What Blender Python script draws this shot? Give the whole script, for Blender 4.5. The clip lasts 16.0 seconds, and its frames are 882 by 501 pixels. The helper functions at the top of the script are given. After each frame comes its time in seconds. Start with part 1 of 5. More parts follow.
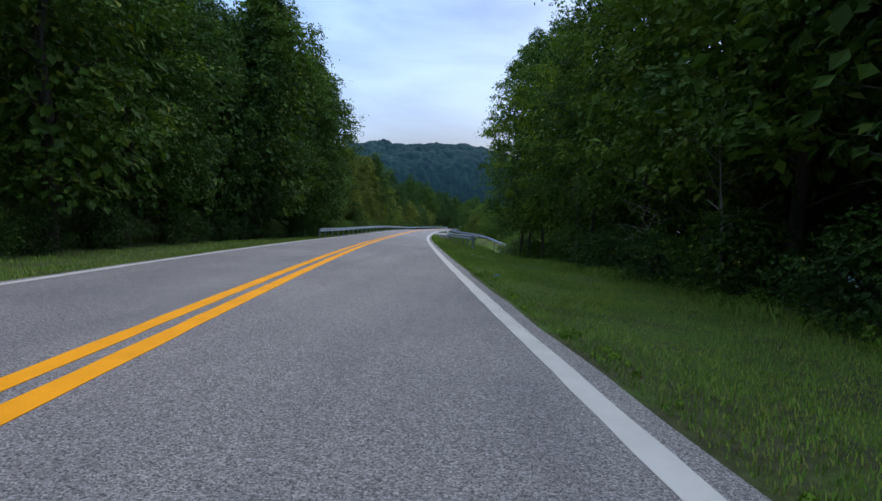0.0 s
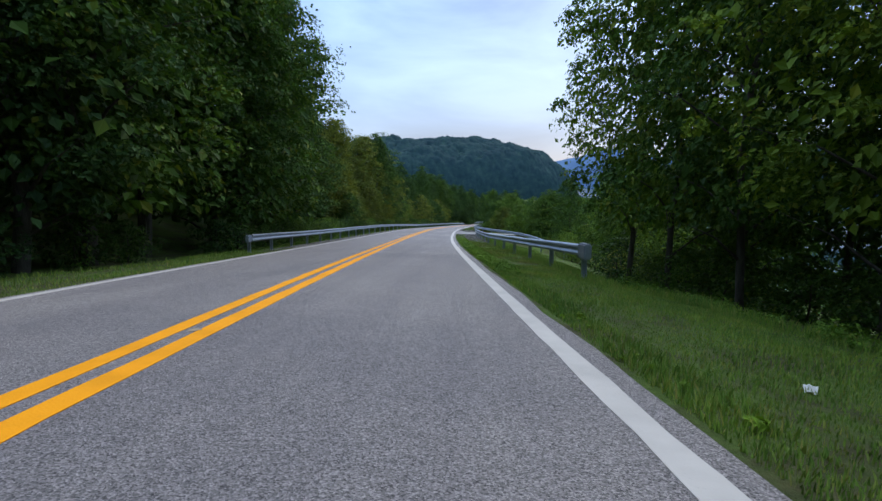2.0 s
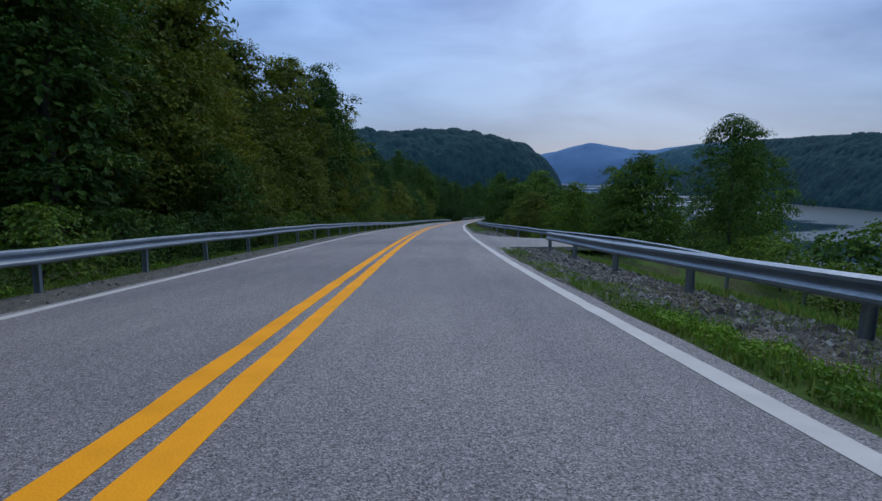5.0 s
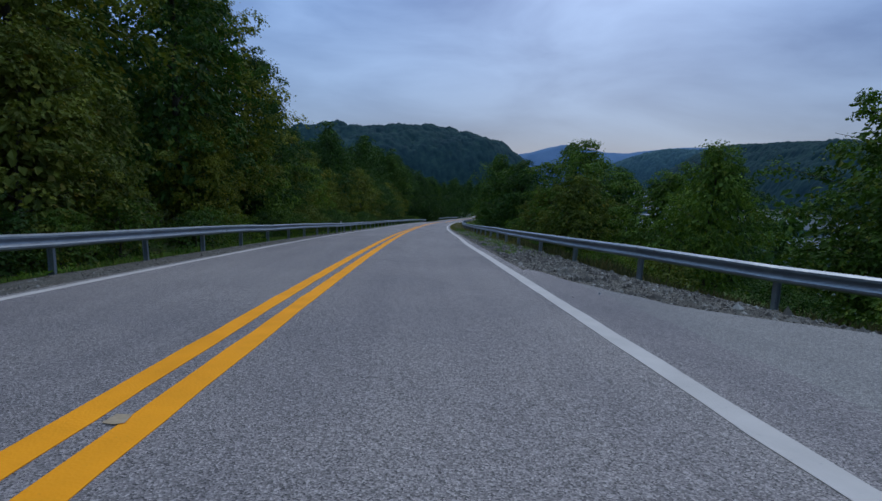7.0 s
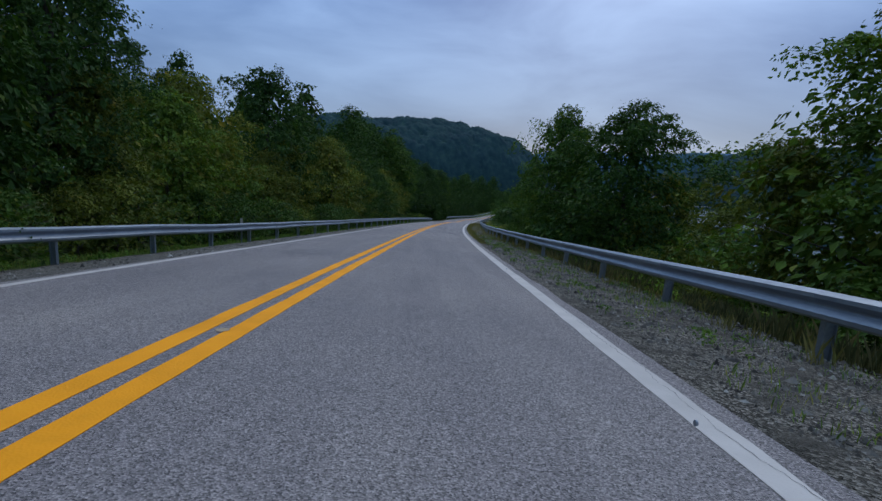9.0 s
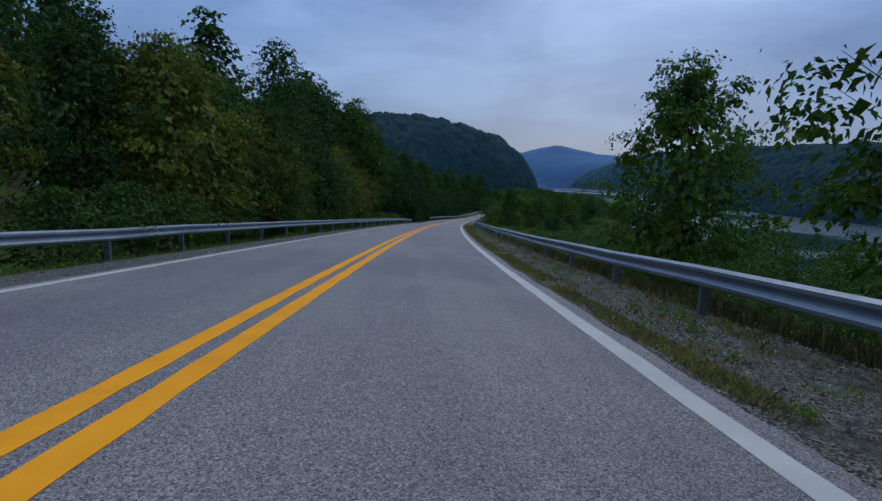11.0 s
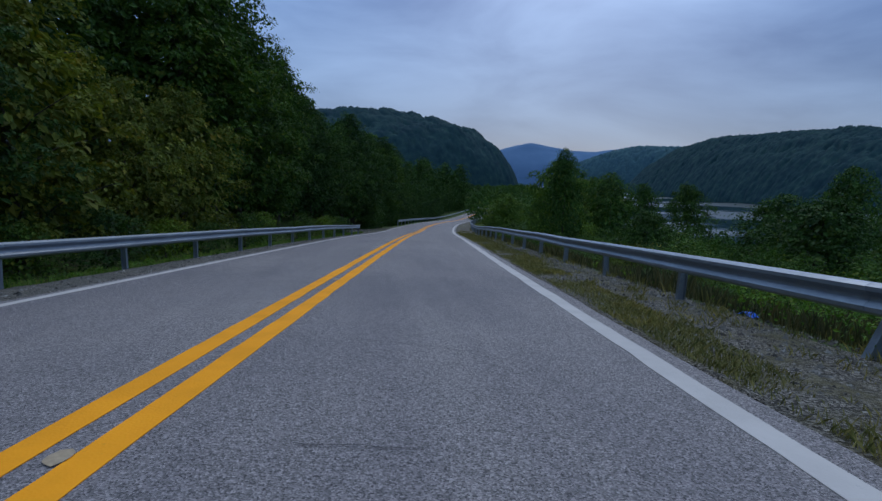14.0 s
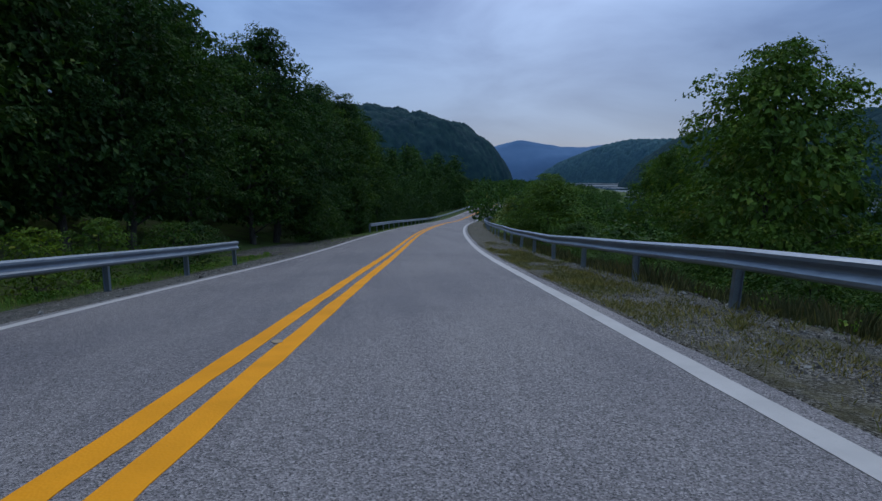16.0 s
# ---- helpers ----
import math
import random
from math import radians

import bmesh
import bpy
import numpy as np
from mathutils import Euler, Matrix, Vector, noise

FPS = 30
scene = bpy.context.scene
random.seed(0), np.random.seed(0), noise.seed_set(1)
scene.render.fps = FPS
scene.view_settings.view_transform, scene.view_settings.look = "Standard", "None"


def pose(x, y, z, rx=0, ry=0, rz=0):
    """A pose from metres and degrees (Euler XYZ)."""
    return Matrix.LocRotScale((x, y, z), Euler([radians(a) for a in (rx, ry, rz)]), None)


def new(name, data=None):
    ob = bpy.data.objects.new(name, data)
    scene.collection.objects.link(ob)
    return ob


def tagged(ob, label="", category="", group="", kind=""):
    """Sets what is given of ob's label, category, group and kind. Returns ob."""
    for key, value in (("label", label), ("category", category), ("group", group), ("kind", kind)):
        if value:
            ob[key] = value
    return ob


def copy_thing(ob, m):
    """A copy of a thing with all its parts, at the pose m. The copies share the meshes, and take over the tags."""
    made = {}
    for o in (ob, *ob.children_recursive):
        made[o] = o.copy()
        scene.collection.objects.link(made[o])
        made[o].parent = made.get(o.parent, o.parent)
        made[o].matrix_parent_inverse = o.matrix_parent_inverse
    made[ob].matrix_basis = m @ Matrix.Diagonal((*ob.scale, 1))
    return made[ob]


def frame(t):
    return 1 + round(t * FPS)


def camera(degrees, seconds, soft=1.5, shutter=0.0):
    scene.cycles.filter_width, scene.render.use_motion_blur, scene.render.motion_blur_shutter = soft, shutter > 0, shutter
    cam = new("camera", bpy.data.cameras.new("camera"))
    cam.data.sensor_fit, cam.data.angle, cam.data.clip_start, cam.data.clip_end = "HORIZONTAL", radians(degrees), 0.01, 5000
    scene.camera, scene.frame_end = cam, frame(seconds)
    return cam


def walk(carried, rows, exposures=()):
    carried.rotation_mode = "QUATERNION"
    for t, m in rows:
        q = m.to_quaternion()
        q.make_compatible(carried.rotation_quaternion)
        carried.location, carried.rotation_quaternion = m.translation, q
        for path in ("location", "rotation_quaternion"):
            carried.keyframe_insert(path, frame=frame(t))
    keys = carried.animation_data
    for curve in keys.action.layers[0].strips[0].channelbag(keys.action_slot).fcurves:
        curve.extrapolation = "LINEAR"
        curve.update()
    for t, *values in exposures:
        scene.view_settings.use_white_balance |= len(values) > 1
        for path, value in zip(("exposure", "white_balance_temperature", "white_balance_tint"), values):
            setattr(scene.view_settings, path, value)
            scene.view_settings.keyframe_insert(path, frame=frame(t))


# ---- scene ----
# ---- the camera and its drive ----
cam = camera(80.02, 16.0)
PATH = [
    (0.0, 2.161, 0.203, 1.074, -7.44, -2.87, 1.01),
    (0.5, 1.882, 5.383, 0.652, -7.51, -4.97, 2.03),
    (1.0, 1.487, 10.651, 0.217, -7.45, -5.07, 3.24),
    (1.5, 1.037, 15.966, -0.228, -7.64, -2.56, 3.84),
    (2.0, 0.583, 21.384, -0.690, -7.89, -0.92, 2.22),
    (2.5, 0.151, 26.956, -1.173, -7.91, -3.71, 2.45),
    (3.0, -0.383, 32.525, -1.662, -8.00, -4.89, 3.91),
    (3.5, -0.903, 38.246, -2.174, -8.33, -2.32, 4.40),
    (6.0, -2.361, 68.196, -4.732, -8.16, -0.77, -2.41),
    (6.5, -2.281, 74.432, -5.222, -8.16, -1.41, -2.82),
    (7.0, -2.115, 80.767, -5.704, -8.22, -1.42, -3.11),
    (7.5, -1.940, 87.253, -6.200, -8.31, -2.20, -3.09),
    (8.0, -1.674, 93.738, -6.710, -8.55, -1.24, -3.80),
    (8.5, -1.367, 100.372, -7.246, -8.19, -3.65, -3.18),
    (9.0, -1.166, 107.110, -7.801, -8.42, -3.07, -2.20),
    (9.5, -1.040, 113.902, -8.373, -8.46, -0.97, -2.75),
    (12.0, 0.818, 149.200, -11.366, -7.92, -3.79, -5.12),
    (12.5, 1.338, 156.564, -11.959, -7.79, -2.60, -5.00),
    (13.0, 1.911, 163.925, -12.542, -7.92, -0.79, -5.57),
    (13.5, 2.584, 171.431, -13.137, -7.82, -0.81, -6.66),
    (14.0, 3.387, 179.029, -13.742, -7.94, -1.13, -7.23),
    (14.5, 4.192, 186.680, -14.350, -8.00, -2.08, -7.10),
    (15.0, 4.980, 194.435, -14.965, -7.78, -2.07, -7.14),
    (15.5, 5.821, 202.286, -15.591, -7.72, -1.26, -7.59),
    (16.0, 6.692, 210.233, -16.252, -7.84, 0.67, -8.36),
]
EXPOSURES = [(0.0, 0.57, 7450, 10), (1.0, 0.60, 7450, 10), (2.0, 0.66, 7500, 10), (2.6, 0.36, 7350, 10), (3.0, 0.25, 7100, 10), (3.5, 0.20, 6900, 10), (6.0, -0.18, 6800, 10), (6.5, -0.16, 6800, 10), (7.0, -0.30, 6800, 10), (8.0, -0.28, 6800, 10), (9.0, -0.30, 6850, 10), (12.0, -0.47, 6600, 10), (16.0, -0.40, 6700, 10)]
walk(cam, [(t, pose(x, y, z, 90 + pitch, roll, yaw)) for t, x, y, z, pitch, roll, yaw in PATH], EXPOSURES)

# ---- overcast evening sky and a weak, wide sun ----
world = bpy.data.worlds.new("overcast_sky")
scene.world = world
world.use_nodes = True
wt = world.node_tree
wt.nodes.clear()


def wnode(kind, **values):
    n = wt.nodes.new(kind)
    for key, value in values.items():
        n.inputs[key].default_value = value
    return n


w_out = wt.nodes.new("ShaderNodeOutputWorld")
w_bg = wnode("ShaderNodeBackground", Strength=1.0)
w_sky = wt.nodes.new("ShaderNodeTexSky")
w_sky.sky_type, w_sky.sun_disc = "NISHITA", False
w_sky.sun_elevation, w_sky.sun_rotation = radians(35), radians(20)
w_dim = wt.nodes.new("ShaderNodeVectorMath")
w_dim.operation = "SCALE"
w_dim.inputs["Scale"].default_value = 0.02
w_co = wt.nodes.new("ShaderNodeTexCoord")
w_map = wt.nodes.new("ShaderNodeMapping")
w_map.inputs["Scale"].default_value = (1.3, 1.3, 4.4)
w_noise = wnode("ShaderNodeTexNoise", Scale=2.1, Detail=7.0, Roughness=0.52, Distortion=0.35)
w_big = wnode("ShaderNodeTexNoise", Scale=0.9, Detail=3.0, Roughness=0.5)
w_ramp = wt.nodes.new("ShaderNodeValToRGB")
w_ramp.color_ramp.elements[0].position, w_ramp.color_ramp.elements[0].color = 0.385, (0.080, 0.160, 0.342, 1)
w_ramp.color_ramp.elements[1].position, w_ramp.color_ramp.elements[1].color = 0.62, (0.252, 0.38, 0.615, 1)
w_sep = wt.nodes.new("ShaderNodeSeparateXYZ")
w_lift = wt.nodes.new("ShaderNodeMapRange")
for key, value in (("From Min", 0.0), ("From Max", 1.0), ("To Min", 0.62), ("To Max", 3.65)):
    w_lift.inputs[key].default_value = value
w_mul = wt.nodes.new("ShaderNodeVectorMath")
w_mul.operation = "SCALE"
w_add = wt.nodes.new("ShaderNodeVectorMath")
w_mix = wt.nodes.new("ShaderNodeMath")
w_mix.operation = "MULTIPLY_ADD"
w_mix.inputs[1].default_value = 0.45
link = wt.links.new
link(w_co.outputs["Generated"], w_map.inputs["Vector"])
link(w_map.outputs["Vector"], w_noise.inputs["Vector"])
link(w_map.outputs["Vector"], w_big.inputs["Vector"])
link(w_big.outputs["Fac"], w_mix.inputs[0])
w_half = wt.nodes.new("ShaderNodeMath")
w_half.operation = "MULTIPLY"
w_half.inputs[1].default_value = 0.55
link(w_noise.outputs["Fac"], w_half.inputs[0])
link(w_half.outputs[0], w_mix.inputs[2])
link(w_mix.outputs[0], w_ramp.inputs["Fac"])
link(w_co.outputs["Generated"], w_sep.inputs[0])
link(w_sep.outputs["Z"], w_lift.inputs["Value"])
w_tint = wt.nodes.new("ShaderNodeValToRGB")
w_tint.color_ramp.elements[0].position, w_tint.color_ramp.elements[0].color = 0.32, (0.87, 0.97, 1.10, 1)
w_tint.color_ramp.elements[1].position, w_tint.color_ramp.elements[1].color = 0.62, (1.08, 1.01, 0.90, 1)
w_tone = wt.nodes.new("ShaderNodeVectorMath")
w_tone.operation = "MULTIPLY"
link(w_sep.outputs["Z"], w_tint.inputs["Fac"])
link(w_ramp.outputs["Color"], w_tone.inputs[0])
link(w_tint.outputs["Color"], w_tone.inputs[1])
link(w_tone.outputs[0], w_mul.inputs[0])
link(w_lift.outputs["Result"], w_mul.inputs["Scale"])
link(w_sky.outputs["Color"], w_dim.inputs[0])
link(w_mul.outputs[0], w_add.inputs[0])
link(w_dim.outputs[0], w_add.inputs[1])
link(w_add.outputs[0], w_bg.inputs["Color"])
link(w_bg.outputs[0], w_out.inputs["Surface"])

sun = new("sun", bpy.data.lights.new("sun", "SUN"))
sun.data.energy, sun.data.angle, sun.data.color = 0.7, radians(25), (1.0, 0.96, 0.9)
sun.matrix_world = pose(0, 0, 60, 38, 0, 160)


# ---- materials ----
class Mat:
    """A small writer of node materials."""

    def __init__(self, name, rough=0.8, metal=0.0, spec=0.4):
        self.m = bpy.data.materials.new(name)
        self.m.use_nodes = True
        self.t = self.m.node_tree
        self.b = self.t.nodes["Principled BSDF"]
        self.b.inputs["Roughness"].default_value = rough
        self.b.inputs["Metallic"].default_value = metal
        self.b.inputs["Specular IOR Level"].default_value = spec
        self.co = self.t.nodes.new("ShaderNodeTexCoord")

    def link(self, a, b):
        self.t.links.new(a, b)

    def noise(self, scale, detail=4.0, rough=0.55, source="Object", stretch=None, distortion=0.0):
        n = self.t.nodes.new("ShaderNodeTexNoise")
        n.inputs["Scale"].default_value, n.inputs["Detail"].default_value = scale, detail
        n.inputs["Roughness"].default_value, n.inputs["Distortion"].default_value = rough, distortion
        vec = self.co.outputs[source]
        if stretch:
            mp = self.t.nodes.new("ShaderNodeMapping")
            mp.inputs["Scale"].default_value = stretch
            self.link(vec, mp.inputs["Vector"])
            vec = mp.outputs["Vector"]
        self.link(vec, n.inputs["Vector"])
        return n.outputs["Fac"]

    def cells(self, scale, feature="F1", out="Distance", randomness=1.0, source="Object"):
        n = self.t.nodes.new("ShaderNodeTexVoronoi")
        n.feature = feature
        n.inputs["Scale"].default_value, n.inputs["Randomness"].default_value = scale, randomness
        self.link(self.co.outputs[source], n.inputs["Vector"])
        return n.outputs[out]

    def ramp(self, fac, *stops):
        n = self.t.nodes.new("ShaderNodeValToRGB")
        while len(n.color_ramp.elements) < len(stops):
            n.color_ramp.elements.new(0.5)
        for e, (p, c) in zip(n.color_ramp.elements, stops):
            e.position = p
            e.color = (*c, 1) if len(c) == 3 else c
        self.link(fac, n.inputs["Fac"])
        return n.outputs["Color"]

    def mix(self, fac, a, b, mode="MIX"):
        n = self.t.nodes.new("ShaderNodeMix")
        n.data_type, n.blend_type = "RGBA", mode
        for socket, v in ((n.inputs[0], fac), (n.inputs[6], a), (n.inputs[7], b)):
            if isinstance(v, (int, float)):
                socket.default_value = v
            elif isinstance(v, tuple):
                socket.default_value = (*v, 1)
            else:
                self.link(v, socket)
        return n.outputs[2]

    def math(self, op, a, b=0.0):
        n = self.t.nodes.new("ShaderNodeMath")
        n.operation = op
        for socket, v in zip(n.inputs, (a, b)):
            if isinstance(v, (int, float)):
                socket.default_value = v
            else:
                self.link(v, socket)
        return n.outputs[0]

    def random(self, per="object"):
        if per == "object":
            return self.t.nodes.new("ShaderNodeObjectInfo").outputs["Random"]
        return self.t.nodes.new("ShaderNodeNewGeometry").outputs["Random Per Island"]

    def color(self, c):
        if isinstance(c, tuple):
            self.b.inputs["Base Color"].default_value = (*c, 1)
        else:
            self.link(c, self.b.inputs["Base Color"])
        return self

    def rough(self, v):
        self.link(v, self.b.inputs["Roughness"])
        return self

    def bump(self, height, strength=0.5, distance=0.01):
        n = self.t.nodes.new("ShaderNodeBump")
        n.inputs["Strength"].default_value, n.inputs["Distance"].default_value = strength, distance
        self.link(height, n.inputs["Height"])
        self.link(n.outputs["Normal"], self.b.inputs["Normal"])
        return self


def foliage(name, dark, light, warm, gloss=0.16):
    """Leaves: each leaf varies in tone, each plant too, and light comes through."""
    m = Mat(name, 0.62, 0.0, gloss)
    leaf = m.random("leaf")
    base = m.ramp(leaf, (0.0, dark), (0.88, light), (1.0, warm))
    plant = m.random()
    tone = m.ramp(plant, (0.0, (0.74, 0.80, 0.78)), (0.5, (1.0, 1.0, 1.0)), (1.0, (1.28, 1.16, 0.86)))
    patch = m.ramp(m.noise(0.35, 2.0), (0.35, (0.80, 0.84, 0.86)), (0.65, (1.14, 1.1, 0.95)))
    clump = m.ramp(m.noise(1.1, 2.0), (0.35, (0.68, 0.74, 0.78)), (0.65, (1.32, 1.24, 1.05)))
    c = m.mix(1.0, m.mix(1.0, m.mix(1.0, base, tone, "MULTIPLY"), patch, "MULTIPLY"), clump, "MULTIPLY")
    m.color(c)
    tr = m.t.nodes.new("ShaderNodeBsdfTranslucent")
    m.link(m.mix(1.0, c, (1.0, 1.15, 0.6), "MULTIPLY"), tr.inputs["Color"])
    mixer = m.t.nodes.new("ShaderNodeMixShader")
    mixer.inputs["Fac"].default_value = 0.26
    out = m.t.nodes["Material Output"]
    m.link(m.b.outputs[0], mixer.inputs[1])
    m.link(tr.outputs[0], mixer.inputs[2])
    m.link(mixer.outputs[0], out.inputs["Surface"])
    return m.m


LEAF_GREEN = foliage("leaf_green", (0.028, 0.066, 0.014), (0.066, 0.138, 0.026), (0.140, 0.165, 0.030))
LEAF_DARK = foliage("leaf_dark", (0.020, 0.052, 0.014), (0.046, 0.102, 0.024), (0.085, 0.125, 0.026))
LEAF_OLIVE = foliage("leaf_olive", (0.080, 0.106, 0.018), (0.172, 0.196, 0.034), (0.24, 0.19, 0.032))
WEED = foliage("weed_leaf", (0.080, 0.160, 0.020), (0.150, 0.260, 0.032), (0.22, 0.26, 0.045))
LEAF_LIGHT = foliage("leaf_light", (0.062, 0.120, 0.020), (0.130, 0.215, 0.034), (0.20, 0.225, 0.038))


def make_asphalt(name, dark, light, tint):
    m = Mat(name, 0.78, 0.0, 0.35)
    stone = m.cells(112.0, out="Color")
    grey = m.t.nodes.new("ShaderNodeSeparateColor")
    m.link(stone, grey.inputs[0])
    grain = m.ramp(grey.outputs[0], (0.0, dark), (0.25, (0.140, 0.140, 0.140)), (0.65, (0.212, 0.212, 0.212)), (1.0, light))
    fine = m.ramp(m.noise(45.0, 3.0), (0.35, (0.78, 0.78, 0.78)), (0.65, (1.18, 1.18, 1.18)))
    big = m.ramp(m.noise(0.22, 4.0, 0.6), (0.3, (0.80, 0.81, 0.84)), (0.7, (1.15, 1.14, 1.11)))
    streak = m.ramp(m.noise(1.0, 4.0, 0.6, stretch=(1.6, 0.06, 1.0)), (0.35, (0.9, 0.9, 0.92)), (0.65, (1.07, 1.07, 1.06)))
    c = m.mix(1.0, m.mix(1.0, m.mix(1.0, grain, fine, "MULTIPLY"), big, "MULTIPLY"), streak, "MULTIPLY")
    m.color(m.mix(1.0, c, tint, "MULTIPLY"))
    m.bump(m.cells(112.0), 0.6, 0.008)
    return m.m


ASPHALT = make_asphalt("worn_asphalt", (0.050, 0.050, 0.051), (0.345, 0.34, 0.335), (1.20, 1.04, 1.0))
ASPHALT_OLD = make_asphalt("old_asphalt_apron", (0.13, 0.125, 0.12), (0.34, 0.33, 0.315), (1.22, 1.12, 1.05))


def make_paint(name, color, worn):
    m = Mat(name, 0.8, 0.0, 0.15)
    wear = m.ramp(m.noise(26.0, 6.0, 0.7), (0.62, (0, 0, 0)), (0.76, (1, 1, 1)))
    tone = m.ramp(m.noise(2.2, 3.0), (0.3, (0.9, 0.9, 0.9)), (0.7, (1.06, 1.06, 1.06)))
    m.color(m.mix(1.0, m.mix(m.math("MULTIPLY", wear, 0.55), color, worn), tone, "MULTIPLY"))
    m.bump(m.cells(60.0), 0.3, 0.006)
    return m.m


PAINT_YELLOW = make_paint("yellow_road_paint", (0.99, 0.355, 0.014), (0.64, 0.27, 0.045))
PAINT_WHITE = make_paint("white_road_paint", (0.56, 0.50, 0.455), (0.30, 0.285, 0.28))


def make_ground():
    m = Mat("grassy_ground", 0.95, 0.0, 0.1)
    n = m.noise(0.9, 6.0, 0.65)
    soil = m.ramp(m.noise(7.0, 5.0), (0.3, (0.050, 0.052, 0.024)), (0.7, (0.105, 0.098, 0.045)))
    turf = m.ramp(m.noise(16.0, 5.0), (0.3, (0.060, 0.098, 0.022)), (0.7, (0.110, 0.160, 0.038)))
    m.color(m.mix(m.ramp(n, (0.44, (0, 0, 0)), (0.6, (1, 1, 1))), turf, soil))
    m.bump(m.noise(30.0, 5.0, 0.7), 0.8, 0.05)
    return m.m


GROUND = make_ground()


def make_gravel(name, low, high, bare):
    m = Mat(name, 0.95, 0.0, 0.2)
    tone = m.cells(52.0, out="Color")
    g = m.t.nodes.new("ShaderNodeSeparateColor")
    m.link(tone, g.inputs[0])
    stones = m.ramp(g.outputs[0], (0.0, (0.030, 0.0255, 0.020)), (0.5, (0.105, 0.091, 0.073)), (1.0, (0.37, 0.325, 0.27)))
    dirt = m.ramp(m.noise(5.0, 5.0), (0.35, low), (0.65, high))
    m.color(m.mix(m.ramp(m.noise(1.7, 5.0, 0.65), (bare, (0, 0, 0)), (bare + 0.16, (0.85, 0.85, 0.85))), stones, dirt))
    m.bump(m.cells(52.0), 0.9, 0.03)
    return m.m


GRAVEL = make_gravel("gravel_and_dirt", (0.050, 0.044, 0.035), (0.115, 0.10, 0.080), 0.46)
GRAVEL_PALE = make_gravel("pale_gravel", (0.095, 0.088, 0.076), (0.19, 0.178, 0.155), 0.40)
GRAVEL_GRASSY = make_gravel("gravel_and_matted_dry_grass", (0.080, 0.068, 0.034), (0.165, 0.138, 0.072), 0.45)


def make_stone():
    m = Mat("loose_stone", 0.9, 0.0, 0.25)
    c = m.ramp(m.random("piece"), (0.0, (0.050, 0.043, 0.037)), (0.5, (0.125, 0.11, 0.094)), (0.88, (0.24, 0.215, 0.185)), (1.0, (0.42, 0.39, 0.345)))
    m.color(m.mix(1.0, c, m.ramp(m.noise(40.0, 3.0), (0.3, (0.8, 0.8, 0.8)), (0.7, (1.1, 1.1, 1.1))), "MULTIPLY"))
    return m.m


STONE = make_stone()


def make_grass(name, low, mid, dry):
    m = Mat(name, 0.7, 0.0, 0.25)
    c = m.ramp(m.random("blade"), (0.0, low), (0.6, mid), (0.88, tuple((a + b) / 2 for a, b in zip(mid, dry))), (1.0, dry))
    patch = m.ramp(m.noise(0.7, 4.0, 0.6), (0.35, (0.75, 0.8, 0.85)), (0.65, (1.2, 1.1, 0.9)))
    m.color(m.mix(1.0, c, patch, "MULTIPLY"))
    return m.m


GRASS = make_grass("grass_blades", (0.095, 0.190, 0.028), (0.200, 0.325, 0.050), (0.36, 0.32, 0.09))
GRASS_BROWN = make_grass("brown_grass_blades", (0.045, 0.055, 0.018), (0.10, 0.095, 0.033), (0.22, 0.17, 0.07))
GRASS_DRY = make_grass("dry_grass_blades", (0.11, 0.12, 0.028), (0.25, 0.21, 0.055), (0.42, 0.34, 0.12))


def make_steel():
    m = Mat("galvanised_steel", 0.42, 0.75, 0.5)
    c = m.ramp(m.noise(1.3, 5.0, 0.6), (0.3, (0.20, 0.235, 0.285)), (0.7, (0.34, 0.385, 0.44)))
    spangle = m.ramp(m.cells(28.0), (0.0, (0.88, 0.88, 0.9)), (0.8, (1.08, 1.08, 1.06)))
    stain = m.ramp(m.noise(3.0, 6.0, 0.7, stretch=(1.0, 1.0, 0.35)), (0.62, (1, 1, 1)), (0.78, (0.62, 0.55, 0.47)))
    m.color(m.mix(1.0, m.mix(1.0, c, spangle, "MULTIPLY"), stain, "MULTIPLY"))
    m.rough(m.math("MULTIPLY_ADD", m.noise(6.0, 4.0), 0.3))
    m.b.inputs["Roughness"].links[0].from_node.inputs[2].default_value = 0.28
    return m.m


STEEL = make_steel()


def make_bark(name, dark, light):
    m = Mat(name, 0.92, 0.0, 0.15)
    n = m.noise(9.0, 6.0, 0.7, stretch=(1.0, 1.0, 0.18))
    m.color(m.ramp(n, (0.3, dark), (0.7, light)))
    m.bump(n, 0.8, 0.04)
    return m.m


BARK = make_bark("grey_brown_bark", (0.030, 0.025, 0.020), (0.105, 0.092, 0.078))
BARK_PALE = make_bark("pale_dead_bark", (0.12, 0.11, 0.095), (0.26, 0.245, 0.22))


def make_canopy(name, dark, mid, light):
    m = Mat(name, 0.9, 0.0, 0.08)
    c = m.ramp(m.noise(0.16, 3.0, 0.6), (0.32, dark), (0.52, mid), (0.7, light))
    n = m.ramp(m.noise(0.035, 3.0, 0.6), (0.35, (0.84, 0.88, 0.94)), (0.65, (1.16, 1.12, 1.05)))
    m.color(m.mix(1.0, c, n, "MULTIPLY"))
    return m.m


# Canopy green shifted to blue: distance haze is mixed into these tones.
CANOPY_HAZED = make_canopy("hazed_hill_canopy", (0.013, 0.036, 0.044), (0.020, 0.050, 0.054), (0.030, 0.064, 0.060))
# Farther woods: more haze put into the colour, so paler and bluer.
CANOPY_FAR_HAZED = make_canopy("far_hazed_hill_canopy", (0.036, 0.084, 0.098), (0.052, 0.106, 0.122), (0.070, 0.124, 0.134))


